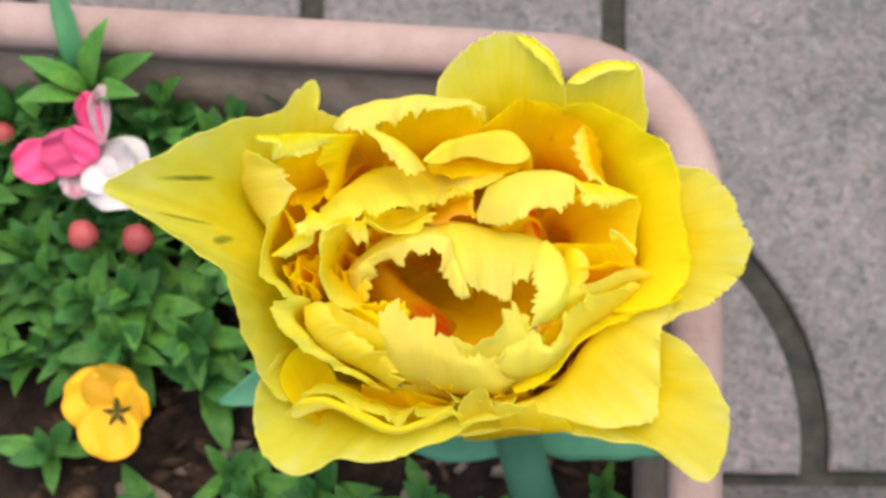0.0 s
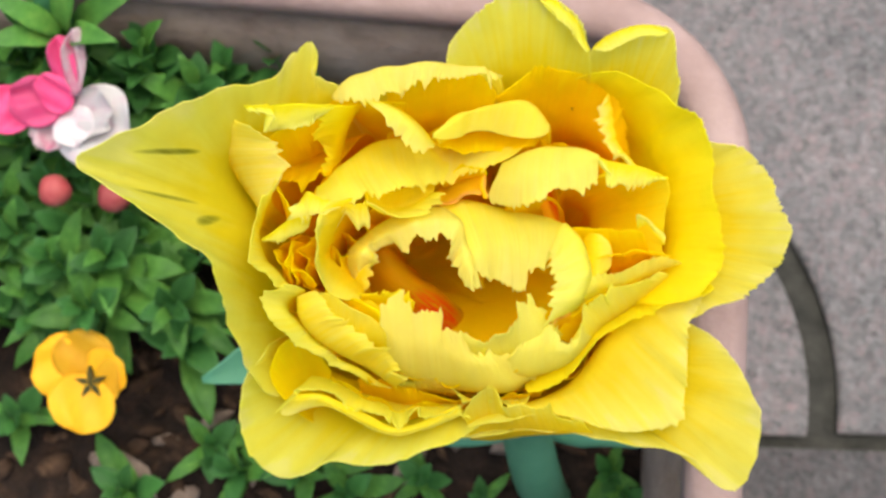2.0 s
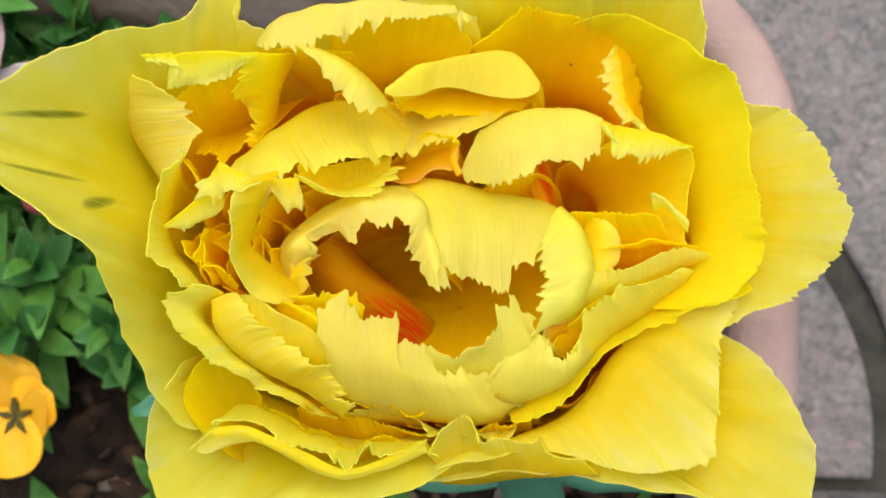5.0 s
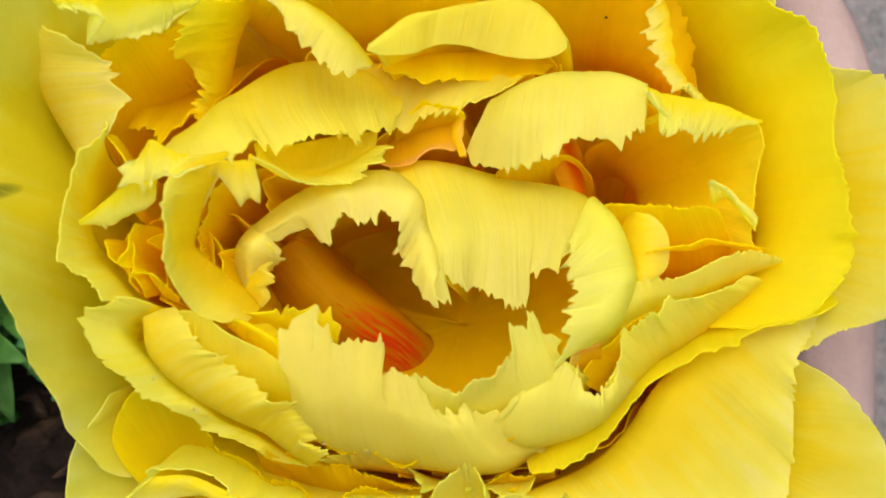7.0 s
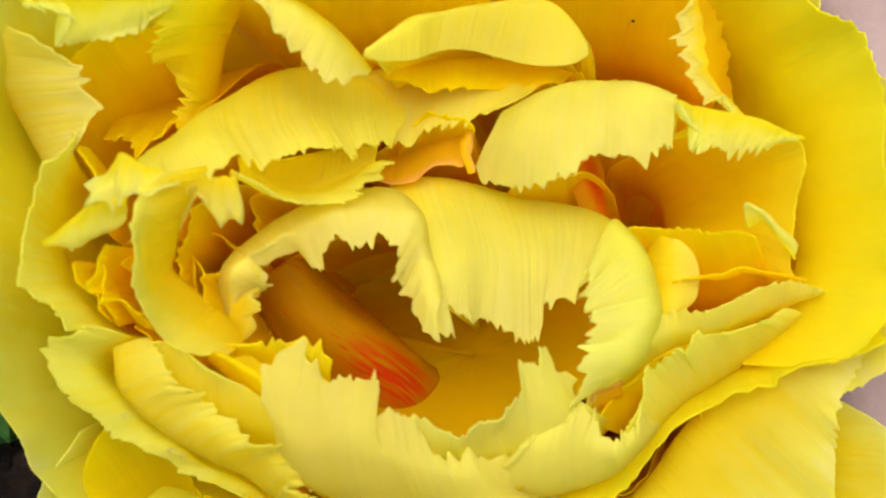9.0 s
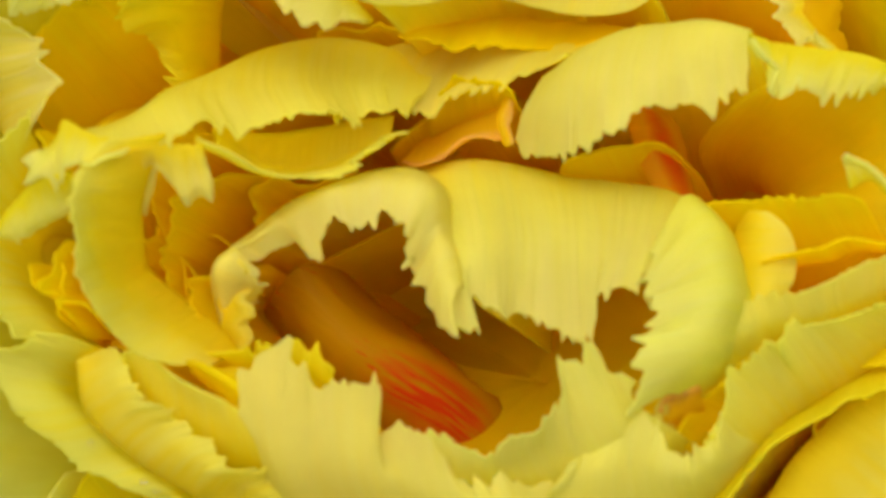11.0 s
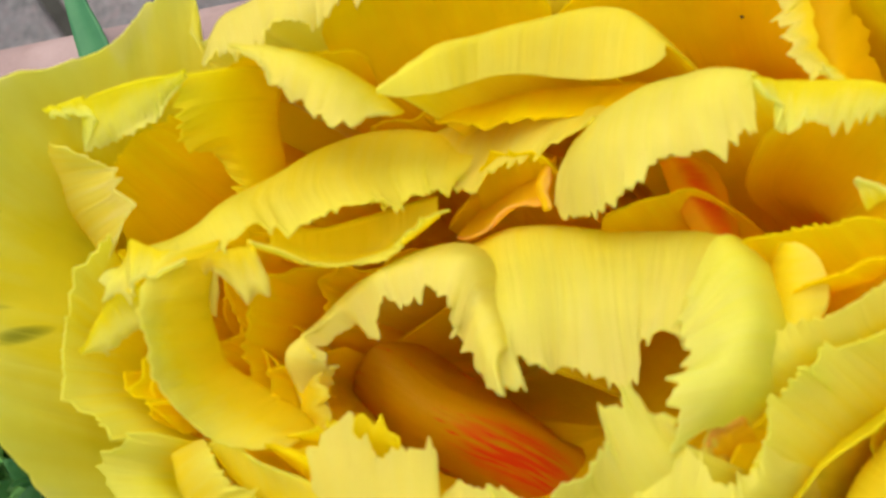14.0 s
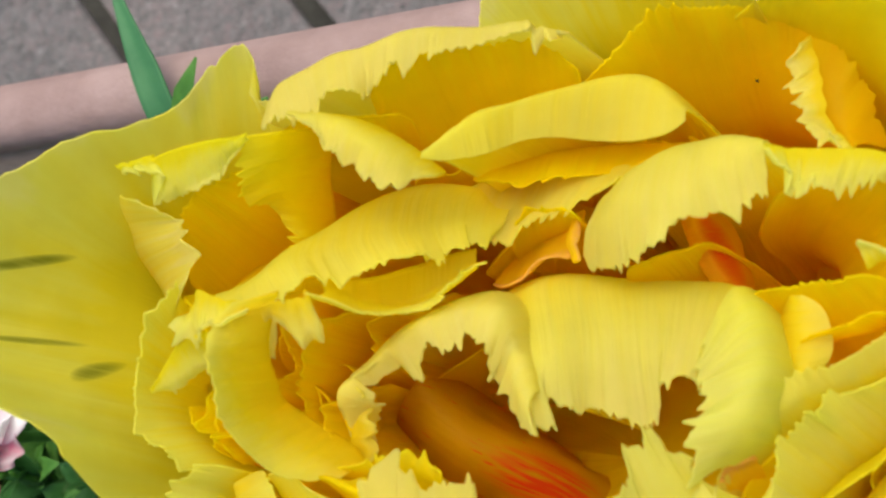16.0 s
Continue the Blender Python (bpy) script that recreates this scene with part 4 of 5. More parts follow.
petal('fold_right_end', .7, 0.5, 2, False,
      [(18.3, 23.7, -6.0), (19.8, 23.0, -6.5), (21.9, 22.7, -7.5), (24.6, 22.4, -8.5), (27.2, 22.0, -9.0), (30.2, 20.8, -10.0)],
      [(18.8, 22.2, -5.5), (19.6, 20.9, -5.7), (20.8, 20.2, -6.0), (20.2, 18.5, -5.8), (21.5, 19.3, -6.0), (21.1, 18.3, -6.0), (22.8, 19.1, -6.8), (25.1, 19.6, -8.0), (27.2, 20.0, -9.0), (29.9, 20.6, -10.0)])
petal('right_cup', .2, 0.3, 3, True,
      [(12.3, 19.6, -22.0), (14.1, 20.0, -24.0), (16.3, 19.4, -25.0), (18.1, 17.9, -25.0), (18.5, 15.8, -25.0), (18.9, 13.6, -24.0), (22.3, 9.9, -22.0)],
      [(15.5, 20.2, -15.0), (18.7, 21.2, -16.0), (22.6, 20.6, -17.0), (25.4, 18.9, -17.0), (26.0, 16.1, -17.0), (25.1, 13.1, -16.0), (27.2, 9.1, -15.0)],
      [(19.4, 20.2, -8.5), (22.5, 21.7, -9.7), (26.2, 22.0, -10.2), (29.9, 20.8, -10.7), (30.4, 16.7, -11.0), (29.9, 10.8, -11.3), (31.8, 7.3, -12.5)])
petal('cup_bar', .05, 0.3, 1.6, True,
      [(13.1, 11.2, -18.0), (14.5, 9.8, -18.0), (17.4, 8.0, -19.0), (21.3, 6.7, -19.0), (25.1, 7.1, -17.0), (27.8, 8.6, -15.0)],
      [(12.3, 14.0, -11.8), (13.7, 13.2, -11.8), (15.8, 12.9, -11.6), (19.3, 11.9, -10.5), (22.5, 11.4, -9.0), (25.9, 12.2, -7.6)])
petal('cup_roll', .35, 0.05, 4, False,
      [(17.5, 12.0, -13.0), (16.8, 9.1, -12.6), (16.6, 6.3, -12.2), (16.4, 3.3, -12.0)],
      [(19.1, 11.4, -10.6), (19.1, 8.8, -10.2), (19.0, 6.1, -10.0), (18.7, 3.5, -10.2)],
      [(20.7, 11.3, -11.0), (21.6, 8.5, -10.6), (21.5, 6.2, -10.6), (20.5, 4.5, -10.8)])
petal('pale_sliver', .95, 0.15, 2, False,
      [(25.7, 12.2, -8.6), (27.1, 12.9, -9.0), (28.6, 11.6, -10.0), (30.0, 9.8, -10.6)],
      [(25.2, 15.1, -6.8), (27.0, 13.8, -7.5), (28.8, 12.3, -9.2), (30.3, 11.6, -10.1)])
petal('orange_curl', 0, 0.15, 3, False,
      [(-7.7, 17.4, -9.5), (-6.3, 19.0, -10.3), (-4.7, 20.3, -10.6), (-2.5, 21.4, -10.8), (-0.1, 22.1, -11.2)],
      [(-7.9, 16.0, -8.2), (-6.4, 16.2, -8.4), (-4.5, 17.2, -8.5), (-2.4, 18.2, -8.6), (0.1, 18.5, -8.8)],
      [(-7.8, 15.1, -6.8), (-5.8, 14.6, -6.0), (-3.6, 15.3, -5.8), (-1.6, 16.6, -6.0), (1.0, 16.5, -7.0)])
petal('red_streak_petal', 0, 0.2, 4, True,
      [(4.1, 14.1, -17.7), (7.4, 13.9, -19.6), (10.7, 14.4, -21.6), (13.5, 15.3, -23.5)],
      [(3.8, 15.4, -7.7), (7.4, 15.7, -8.6), (10.9, 16.8, -11.5), (13.1, 16.0, -14.4)])
petal('small_center_bit', 0, 0.6, 2, True,
      [(-6.6, 17.8, -11.3), (-3.3, 18.9, -11.1), (0.4, 20.7, -11.0)],
      [(-4.8, 19.7, -5.2), (-2.2, 20.6, -5.7), (0.9, 21.7, -6.1)])
petal('yellow_roll', .2, 0.2, 4, False,
      [(-20.2, -1.7, 0.6), (-18.5, -3.3, -0.2), (-16.5, -5.0, -1.1), (-14.8, -5.5, -1.0)],
      [(-18.4, -1.4, 4.7), (-16.3, -2.4, 4.8), (-14.5, -3.5, 4.5), (-14.0, -4.7, 4.0)],
      [(-18.7, -1.0, 1.7), (-16.6, -1.7, 1.8), (-14.7, -2.7, 1.9), (-13.8, -3.9, 2.0)])
petal('orange_strip_a', 0, 0.5, 3, True,
      [(-28.9, 7.6, -4.0), (-28.9, 4.5, -3.9), (-27.5, 1.4, -3.8)],
      [(-27.8, 7.0, 7.0), (-27.5, 3.6, 6.6), (-26.3, 0.8, 5.2)])
petal('orange_strip_b', .1, 0.6, 2.5, True,
      [(-31.0, 6.1, -5.0), (-31.0, 3.4, -5.0), (-29.9, 0.8, -4.9)],
      [(-30.4, 5.8, 7.4), (-29.6, 3.2, 7.0), (-28.1, 0.6, 6.1)])
petal('orange_chip', 0, 0.5, 2, False,
      [(11.6, -5.0, -10.8), (13.2, -4.1, -10.7), (15.0, -3.0, -10.7)],
      [(12.2, -4.5, -7.1), (13.8, -3.1, -7.1), (15.5, -1.9, -7.6)])
petal('yellow_behind_strip', .1, 0.3, 4, True,
      [(15.3, -6.6, -15.7), (17.9, -3.1, -16.7), (21.0, -0.2, -16.7), (24.1, 2.2, -16.7)],
      [(12.8, -5.7, -8.6), (15.3, -3.0, -9.6), (17.8, -0.2, -10.1), (20.7, 2.1, -10.6)])
petal('right_fill', .05, 0.3, 4, True,
      [(20.0, 8.2, -19.0), (24.0, 8.5, -19.9), (27.8, 8.7, -19.8), (31.0, 8.7, -18.8)],
      [(17.7, 6.7, -9.8), (22.1, 7.8, -9.2), (26.7, 8.8, -9.6), (31.3, 7.9, -11.0)])
petal('front_round_lobe', .2, 0.2, 2, True,
      [(-0.9, -22.3, -14.2), (2.9, -22.2, -15.1), (7.7, -21.5, -14.9), (13.4, -20.9, -14.6), (19.1, -20.8, -14.4)],
      [(-1.6, -19.3, -6.1), (0.0, -16.6, -5.0), (1.6, -15.4, -4.9), (3.4, -15.0, -4.8), (4.3, -16.2, -5.3), (4.5, -17.9, -5.7), (7.8, -17.5, -6.6), (11.0, -17.1, -7.0), (12.8, -15.9, -6.4), (12.9, -18.0, -7.4), (17.6, -19.3, -8.2)])
petal('front_fill_a', .1, 1.3, 2, True,
      [(-22.4, -19.6, -17.3), (-15.6, -20.4, -18.0), (-8.9, -20.2, -17.7), (-1.1, -19.0, -18.4), (6.6, -17.0, -18.1)],
      [(-24.4, -14.8, -8.3), (-18.7, -15.8, -9.0), (-12.0, -17.4, -9.7), (-4.5, -17.7, -10.3), (2.0, -17.5, -11.0), (9.1, -15.3, -11.7)])
petal('front_fill_b', .05, 1.3, 2.2, True,
      [(-18.4, -17.3, -15.1), (-11.7, -17.9, -15.8), (-4.9, -18.2, -16.5), (2.8, -17.6, -17.2), (10.5, -15.4, -16.9)],
      [(-19.4, -13.0, -6.1), (-12.0, -14.5, -7.7), (-4.5, -15.7, -8.8), (3.0, -16.2, -9.9), (10.7, -14.0, -11.2)])
petal('sliver_d', .05, 0.3, 3, True,
      [(-30.6, 13.7, -5.2), (-30.6, 10.9, -5.1), (-30.1, 8.3, -5.1)],
      [(-30.5, 16.4, 7.6), (-28.7, 12.6, 8.2), (-27.5, 9.1, 7.9)])
petal('left_orange_wall', .05, 0.3, 3, True,
      [(-34.1, 13.9, -8.3), (-32.1, 16.2, -10.3), (-29.2, 19.9, -11.3), (-26.7, 23.4, -11.2), (-25.2, 27.7, -11.3)],
      [(-34.1, 18.7, 4.4), (-32.2, 22.9, 6.3), (-29.4, 24.5, 7.4), (-26.5, 25.4, 7.5), (-23.8, 27.2, 6.5)])
petal('curl_wall', .05, 0.2, 4, True,
      [(-11.2, 17.7, -15.5), (-7.3, 17.4, -16.3), (-3.4, 18.1, -16.1), (0.5, 19.4, -16.0)],
      [(-9.3, 17.3, -7.9), (-6.2, 18.8, -8.3), (-3.1, 20.2, -8.7), (-0.2, 21.1, -9.1)])
petal('cavity_round', 0, 0.05, 6, True,
      [(-27.5, 8.9, -10.0), (-27.0, 6.9, -10.0), (-26.1, 5.0, -10.0), (-24.2, 2.8, -10.0)],
      [(-23.7, 8.2, -1.5), (-22.5, 6.6, -1.5), (-22.3, 5.1, -2.0), (-21.4, 2.1, -3.0)])
petal('cavity_back', 0, 0.3, 3, True,
      [(-26.8, 11.7, -14.0), (-24.3, 10.1, -14.0), (-23.0, 7.8, -14.0), (-22.0, 4.3, -13.0)],
      [(-23.2, 9.7, -4.0), (-20.7, 8.8, -3.0), (-19.7, 7.1, -4.0), (-19.8, 3.6, -6.0)])
petal('red_band', 0, 0.05, 5, False,
      [(8.4, 20.6, -13.0), (9.3, 17.1, -13.0), (10.7, 13.5, -14.0)],
      [(9.8, 20.5, -12.5), (10.9, 17.1, -13.0), (12.2, 13.6, -14.5)],
      [(11.4, 21.2, -16.0), (12.7, 17.8, -17.0), (13.7, 14.1, -18.5)])
petal('orange_thread', 0, 0.05, 5, False,
      [(0.3, 20.5, -8.2), (-0.1, 18.4, -7.4), (0.9, 16.2, -6.6)],
      [(0.7, 20.3, -7.9), (0.5, 18.3, -6.8), (1.5, 16.4, -6.2)])
petal('inner_left_tuft', .3, 0.5, 1.2, False,
      [(-18.4, 6.4, 1.0), (-18.7, 3.5, 0.0), (-18.9, 0.8, -2.0)],
      [(-17.0, 6.9, 1.3), (-15.8, 6.0, 1.0), (-16.9, 5.3, 0.5), (-15.6, 4.7, 0.2), (-16.9, 4.0, -0.3), (-16.0, 3.1, -0.9), (-17.3, 2.5, -1.3), (-16.8, 1.4, -2.0), (-18.1, 0.6, -2.4)])
petal('back_rim_fold', .8, 0.3, 1.6, False,
      [(8.6, 49.3, -4.2), (12.8, 47.9, -4.0), (15.4, 45.4, -4.5), (16.6, 42.7, -5.4), (17.3, 41.1, -6.4)],
      [(9.4, 48.4, -3.0), (12.2, 46.8, -2.9), (14.3, 44.8, -3.2), (15.7, 42.6, -4.2), (16.8, 40.9, -5.8)],
      [(9.8, 47.8, -2.9), (11.7, 46.4, -2.8), (12.7, 44.9, -2.8), (14.4, 43.7, -3.2), (15.5, 42.0, -4.2), (16.6, 40.7, -5.8)])
petal('back_rim_roll', .8, 0.2, 2, False,
      [(17.7, 41.6, -7.0), (20.0, 43.8, -7.9), (23.6, 45.6, -9.0), (27.3, 46.1, -10.0), (30.0, 45.2, -10.8)],
      [(18.3, 41.0, -6.0), (20.6, 42.5, -6.6), (23.8, 44.3, -7.8), (27.0, 45.1, -9.0), (29.6, 44.7, -10.2)],
      [(18.5, 40.4, -6.0), (21.0, 41.3, -6.6), (23.8, 43.1, -7.8), (26.6, 44.2, -9.0), (29.5, 44.1, -10.2)])
petal('front_fringe_roll', .7, 0.1, 3, False,
      [(-28.3, -16.5, -4.0), (-24.6, -16.3, -4.2), (-20.9, -17.6, -4.6), (-16.2, -19.6, -5.2), (-12.4, -21.3, -6.0), (-7.9, -20.1, -5.8), (-2.5, -17.3, -6.0)],
      [(-29.6, -17.5, -4.2), (-25.0, -16.9, -4.2), (-21.0, -18.5, -4.6), (-16.4, -20.7, -5.2), (-12.1, -21.9, -5.8), (-7.7, -20.9, -5.8), (-1.9, -18.2, -6.0)],
      [(-32.1, -20.4, -6.4), (-27.6, -18.4, -6.0), (-23.4, -18.0, -6.2), (-19.0, -20.4, -6.8), (-12.7, -22.7, -7.4), (-7.9, -21.6, -7.4), (-2.0, -19.2, -7.4)])
# -- petals end
# deep inner petals that close the cup between the visible ones
fill_rng = np.random.default_rng(21)
for ring, count, drop in ((0.68, 11, -9.0), (0.80, 13, -8.5), (0.92, 15, -9.5), (1.04, 16, -13.0)):
    for k in range(count):
        mid = 2 * math.pi * (k + 0.37 * ring * 10 + fill_rng.uniform(-0.2, 0.2)) / count
        if ring < 1 and math.cos(mid - 0.55) > 0.58:
            continue
        if ring > 0.9 and math.sin(mid) < -0.5 or ring < 0.9 and math.sin(mid) > 0.6:
            continue
        low = fill_rng.uniform(-2.5, 1.0) - (6.0 if math.sin(mid) < -0.55 else 0.0) - (3.0 if math.cos(mid) > 0.5 else 0.0) - (3.0 if math.sin(mid) > 0.2 or math.cos(mid) < -0.3 else 0.0)
        row = []
        for w in (-1.0, -0.5, 0.0, 0.5, 1.0):
            a = mid + w * 3.6 / count
            bend = fill_rng.uniform(-0.05, 0.05)
            x, y = 1.0 + 30 * (ring + bend) * math.cos(a), 4.0 + 24 * (ring + bend) * math.sin(a)
            row.append((x, y, 3.0 - 0.36 * x + drop + low + (1 - w * w) * 1.5 + fill_rng.uniform(-0.8, 0.8)))
        petal("inner", 0.05, 0.5, 3.2, True, row)


def tube(points, radii, sides=14):
    """A round tapering stalk along a smooth line."""
    line = spline(np.array(points, float), 24)
    rad = np.interp(np.linspace(0, 1, 24), np.linspace(0, 1, len(radii)), radii)
    bm = bmesh.new()
    rings = []
    for k in range(24):
        d = Vector(line[min(k + 1, 23)] - line[max(k - 1, 0)]).normalized()
        a = d.orthogonal().normalized()
        b = d.cross(a)
        rings.append([bm.verts.new(Vector(line[k]) + (a * math.cos(q) + b * math.sin(q)) * rad[k]) for q in (2 * math.pi * i / sides for i in range(sides))])
    for r, s in zip(rings, rings[1:]):
        for i in range(sides):
            bm.faces.new((r[i], r[(i + 1) % sides], s[(i + 1) % sides], s[i]))
    bm.faces.new(rings[0][::-1])
    bm.faces.new(rings[-1])
    bmesh.ops.recalc_face_normals(bm, faces=bm.faces)
    return bm


def blade(points, widths, side, fold=0.25, nu=9, nv=24, thick=0.0007):
    """A long leaf along a smooth line: side is the way across, fold how far its halves rise."""
    line = spline(np.array(points, float), nv)
    wid = np.interp(np.linspace(0, 1, nv), np.linspace(0, 1, len(widths)), widths)
    tang = np.gradient(line, axis=0)
    tang /= np.linalg.norm(tang, axis=-1, keepdims=True)
    across = np.array(side, float)[None] - tang * (tang @ np.array(side, float))[:, None]
    across /= np.linalg.norm(across, axis=-1, keepdims=True)
    up = np.cross(across, tang)
    u = np.linspace(-1, 1, nu)
    grid = line[:, None] + across[:, None] * (u[None, :, None] * wid[:, None, None]) + up[:, None] * (np.abs(u)[None, :, None] ** 1.5 * wid[:, None, None] * fold)
    uvs = np.stack(np.meshgrid(np.linspace(0, 1, nu), np.linspace(0, 1, nv)), -1)
    return sheet_mesh("leaf", grid, uvs, thick)


def add_mesh(name, me, material, parent, label=""):
    me.materials.append(material)
    ob = new(name, me)
    if parent is not None:
        ob.parent = parent
    if label:
        ob["label"] = label
    return ob


SOIL, GROUND = 0.174, 0.022
# a few clinging water drops and one dark speck
for x, y, z, r in ((-26.0, -7.2, 4.3, 0.22), (-22.2, -9.9, 3.0, 0.25), (-21.2, -10.5, 2.8, 0.16), (-6.4, -13.3, -0.9, 0.2), (-10.5, -12.7, -0.2, 0.17)):
    bm = bmesh.new()
    bmesh.ops.create_icosphere(bm, subdivisions=2, radius=r / 1000, matrix=Matrix.Translation((x / 1000, y / 1000, z / 1000)))
    part("water_drop", bm, water_mat, tulip, "clear water drop")
bm = bmesh.new()
bmesh.ops.create_icosphere(bm, subdivisions=2, radius=0.00022, matrix=Matrix.Translation((0.01435, 0.0339, -0.0187)))
part("speck", bm, dark_eye_mat, tulip, "tiny dark speck")
part("stem", tube([(0.0042, -0.006, -0.048), (0.0049, -0.0165, -0.066), (0.0076, -0.0293, -0.084), (0.0089, -0.0356, SOIL - 0.305)], [0.0064, 0.0050, 0.0050, 0.0052]), tulip_green_mat, tulip, "smooth blue-green stem")
add_mesh("leaf", blade([(0.0055, -0.0190, -0.074), (0.0137, -0.0168, -0.078), (0.0271, -0.0172, -0.078), (0.0405, -0.0215, -0.078)], [0.003, 0.0068, 0.0060, 0.0004], (0.1, 1, 0.2)), tulip_green_mat, tulip, "broad blue-green leaf")
add_mesh("leaf", blade([(0.0040, -0.0190, -0.075), (-0.0080, -0.0165, -0.079), (-0.0392, -0.0067, -0.068), (-0.0581, -0.0125, -0.063)], [0.003, 0.0078, 0.0085, 0.0068, 0.0006], (0.1, 1, 0.2)), tulip_green_mat, tulip, "broad blue-green leaf")

# ---- ground: dark bedding that reaches the horizon, granite slabs on it ----
bm = bmesh.new()
bmesh.ops.create_grid(bm, x_segments=8, y_segments=8, size=300)
ground = tagged(part("ground", bm, joint_mat, None, smooth=False), "dark joint bedding under granite paving", "ground", kind="structure")
ground.location = (0, 0, GROUND - 0.004)


def slab(outline, holes=()):
    """A paving slab: an outline of corners given thickness and a worn upper edge."""
    bm = bmesh.new()
    f = bm.faces.new([bm.verts.new((x, y, -0.02)) for x, y in outline])
    r = bmesh.ops.extrude_face_region(bm, geom=[f])
    top = [v for v in r["geom"] if isinstance(v, bmesh.types.BMVert)]
    for v in top:
        v.co.z = 0.0
    bmesh.ops.recalc_face_normals(bm, faces=bm.faces)
    rim = [e for e in bm.edges if all(abs(v.co.z) < 1e-6 for v in e.verts)]
    bmesh.ops.bevel(bm, geom=rim, offset=0.0009, segments=2, affect='EDGES')
    return bm


def arc(cx, cy, r, a0, a1, n=28):
    return [(cx + r * math.cos(radians(a)), cy + r * math.sin(radians(a))) for a in np.linspace(a0, a1, n)]


pavement = tagged(new("pavement"), "pink and grey speckled granite paving with dark joints", "paving", kind="structure")
pavement.location = (0, 0, GROUND)
AX, AY = -0.0023, -0.0064
slabs = [
    [(0.0, -0.0162)] + arc(AX, AY, 0.0872, -6.6, 74) + [(0.0, 0.079)],
    arc(AX, AY, 0.0966, 72, -5.2) + [(0.46, -0.0152), (0.46, 0.62), (0.0275, 0.62), (0.0275, 0.10)],
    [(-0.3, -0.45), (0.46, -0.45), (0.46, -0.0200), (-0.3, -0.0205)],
]
xs = [-0.65, -0.545, -0.420, -0.315, -0.242, -0.084, 0.0235]
for a, b in zip(xs, xs[1:]):
    # the joints farther along the planter run aslant
    p, q = (-0.75 if c < -0.2 else 0.0 for c in (a, b))
    slabs.append([(a + 0.0045 - 0.19 * p, 0.03), (b - 0.0045 - 0.19 * q, 0.03), (b - 0.0045 + 0.4 * q, 0.62), (a + 0.0045 + 0.4 * p, 0.62)])
slabs.append([(-1.0, -0.45), (-0.309, -0.45), (-0.309, -0.0185), (-1.0, -0.0185)])
slabs.append([(-1.0, 0.03), (-0.512, 0.03), (-0.955, 0.62), (-1.0, 0.62)])
# slab 2, in front of the planter, takes the granite at half tone
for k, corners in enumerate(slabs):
    part("slab", slab(corners), half_tone_stone_mat if k == 2 else stone_mat, pavement, smooth=False)
# the paving goes on all round
xe = [-3.0, -2.5, -2.0, -1.5, -1.0, -0.5, 0.0, 0.46, 0.96, 1.5, 2.0, 2.5, 3.0]
ye = [-3.0, -2.5, -2.0, -1.5, -0.95, -0.45, 0.085, 0.62, 1.1, 1.6, 2.1, 2.6, 3.0]
for x0, x1 in zip(xe, xe[1:]):
    for y0, y1 in zip(ye, ye[1:]):
        if not (-1.0 <= x0 < 0.46 and -0.45 <= y0 < 0.62):
            part("slab", slab([(x0 + 0.004, y0 + 0.004), (x1 - 0.004, y0 + 0.004), (x1 - 0.004, y1 - 0.004), (x0 + 0.004, y1 - 0.004)]), stone_mat, pavement, smooth=False)

# ---- planter: long clay trough with rounded corners and a thick rim ----
RIM, WALL = 0.230, 0.0115
planter = tagged(new("planter"), "pale pink clay planter trough with rounded rim, filled with soil", "planter")


def rounded(x0, x1, y0, y1, r, n=14):
    return arc(x1 - r, y1 - r, r, 0, 90, n) + arc(x0 + r, y1 - r, r, 90, 180, n) + arc(x0 + r, y0 + r, r, 180, 270, n) + arc(x1 - r, y0 + r, r, 270, 360, n)


def swept(prof, cap=None):
    """A wall section swept round the trough's outline: prof is inset and height."""
    bm = bmesh.new()
    loops = []
    for inset, z in prof:
        ring = rounded(-0.60 + inset, 0.0484 - inset, -0.150 + inset, 0.0727 - inset, max(0.037 - inset, 0.012))
        # the long sides run a little aslant to the ends
        loops.append([bm.verts.new((x, y - 0.058 * x, z)) for x, y in ring])
    for a, b in zip(loops, loops[1:]):
        for i in range(len(a)):
            j = (i + 1) % len(a)
            bm.faces.new((a[i], a[j], b[j], b[i]))
    if cap is not None:
        bm.faces.new(loops[cap])
    bmesh.ops.recalc_face_normals(bm, faces=bm.faces)
    return bm


part("wall", swept([(0.014, GROUND), (0.003, RIM - 0.036), (0.0046, RIM - 0.030), (0.0046, RIM - 0.0090), (WALL - 0.0012, RIM - 0.0080), (WALL + 0.0060, RIM - 0.031), (WALL + 0.012, GROUND + 0.02)], 6), clay_inner_mat, planter, "brownish inner wall, darker than the rim")
part("rim", swept([(0.004, RIM - 0.032), (0.0, RIM - 0.030), (-0.0005, RIM - 0.006), (0.0008, RIM - 0.0018), (0.0032, RIM), (WALL - 0.003, RIM), (WALL - 0.0008, RIM - 0.002), (WALL, RIM - 0.006), (WALL - 0.002, RIM - 0.0075), (0.0042, RIM - 0.0085), (0.004, RIM - 0.032)]), clay_mat, planter, "pale pink rounded rim")
planter.rotation_euler = (0, 0, radians(-1.0))

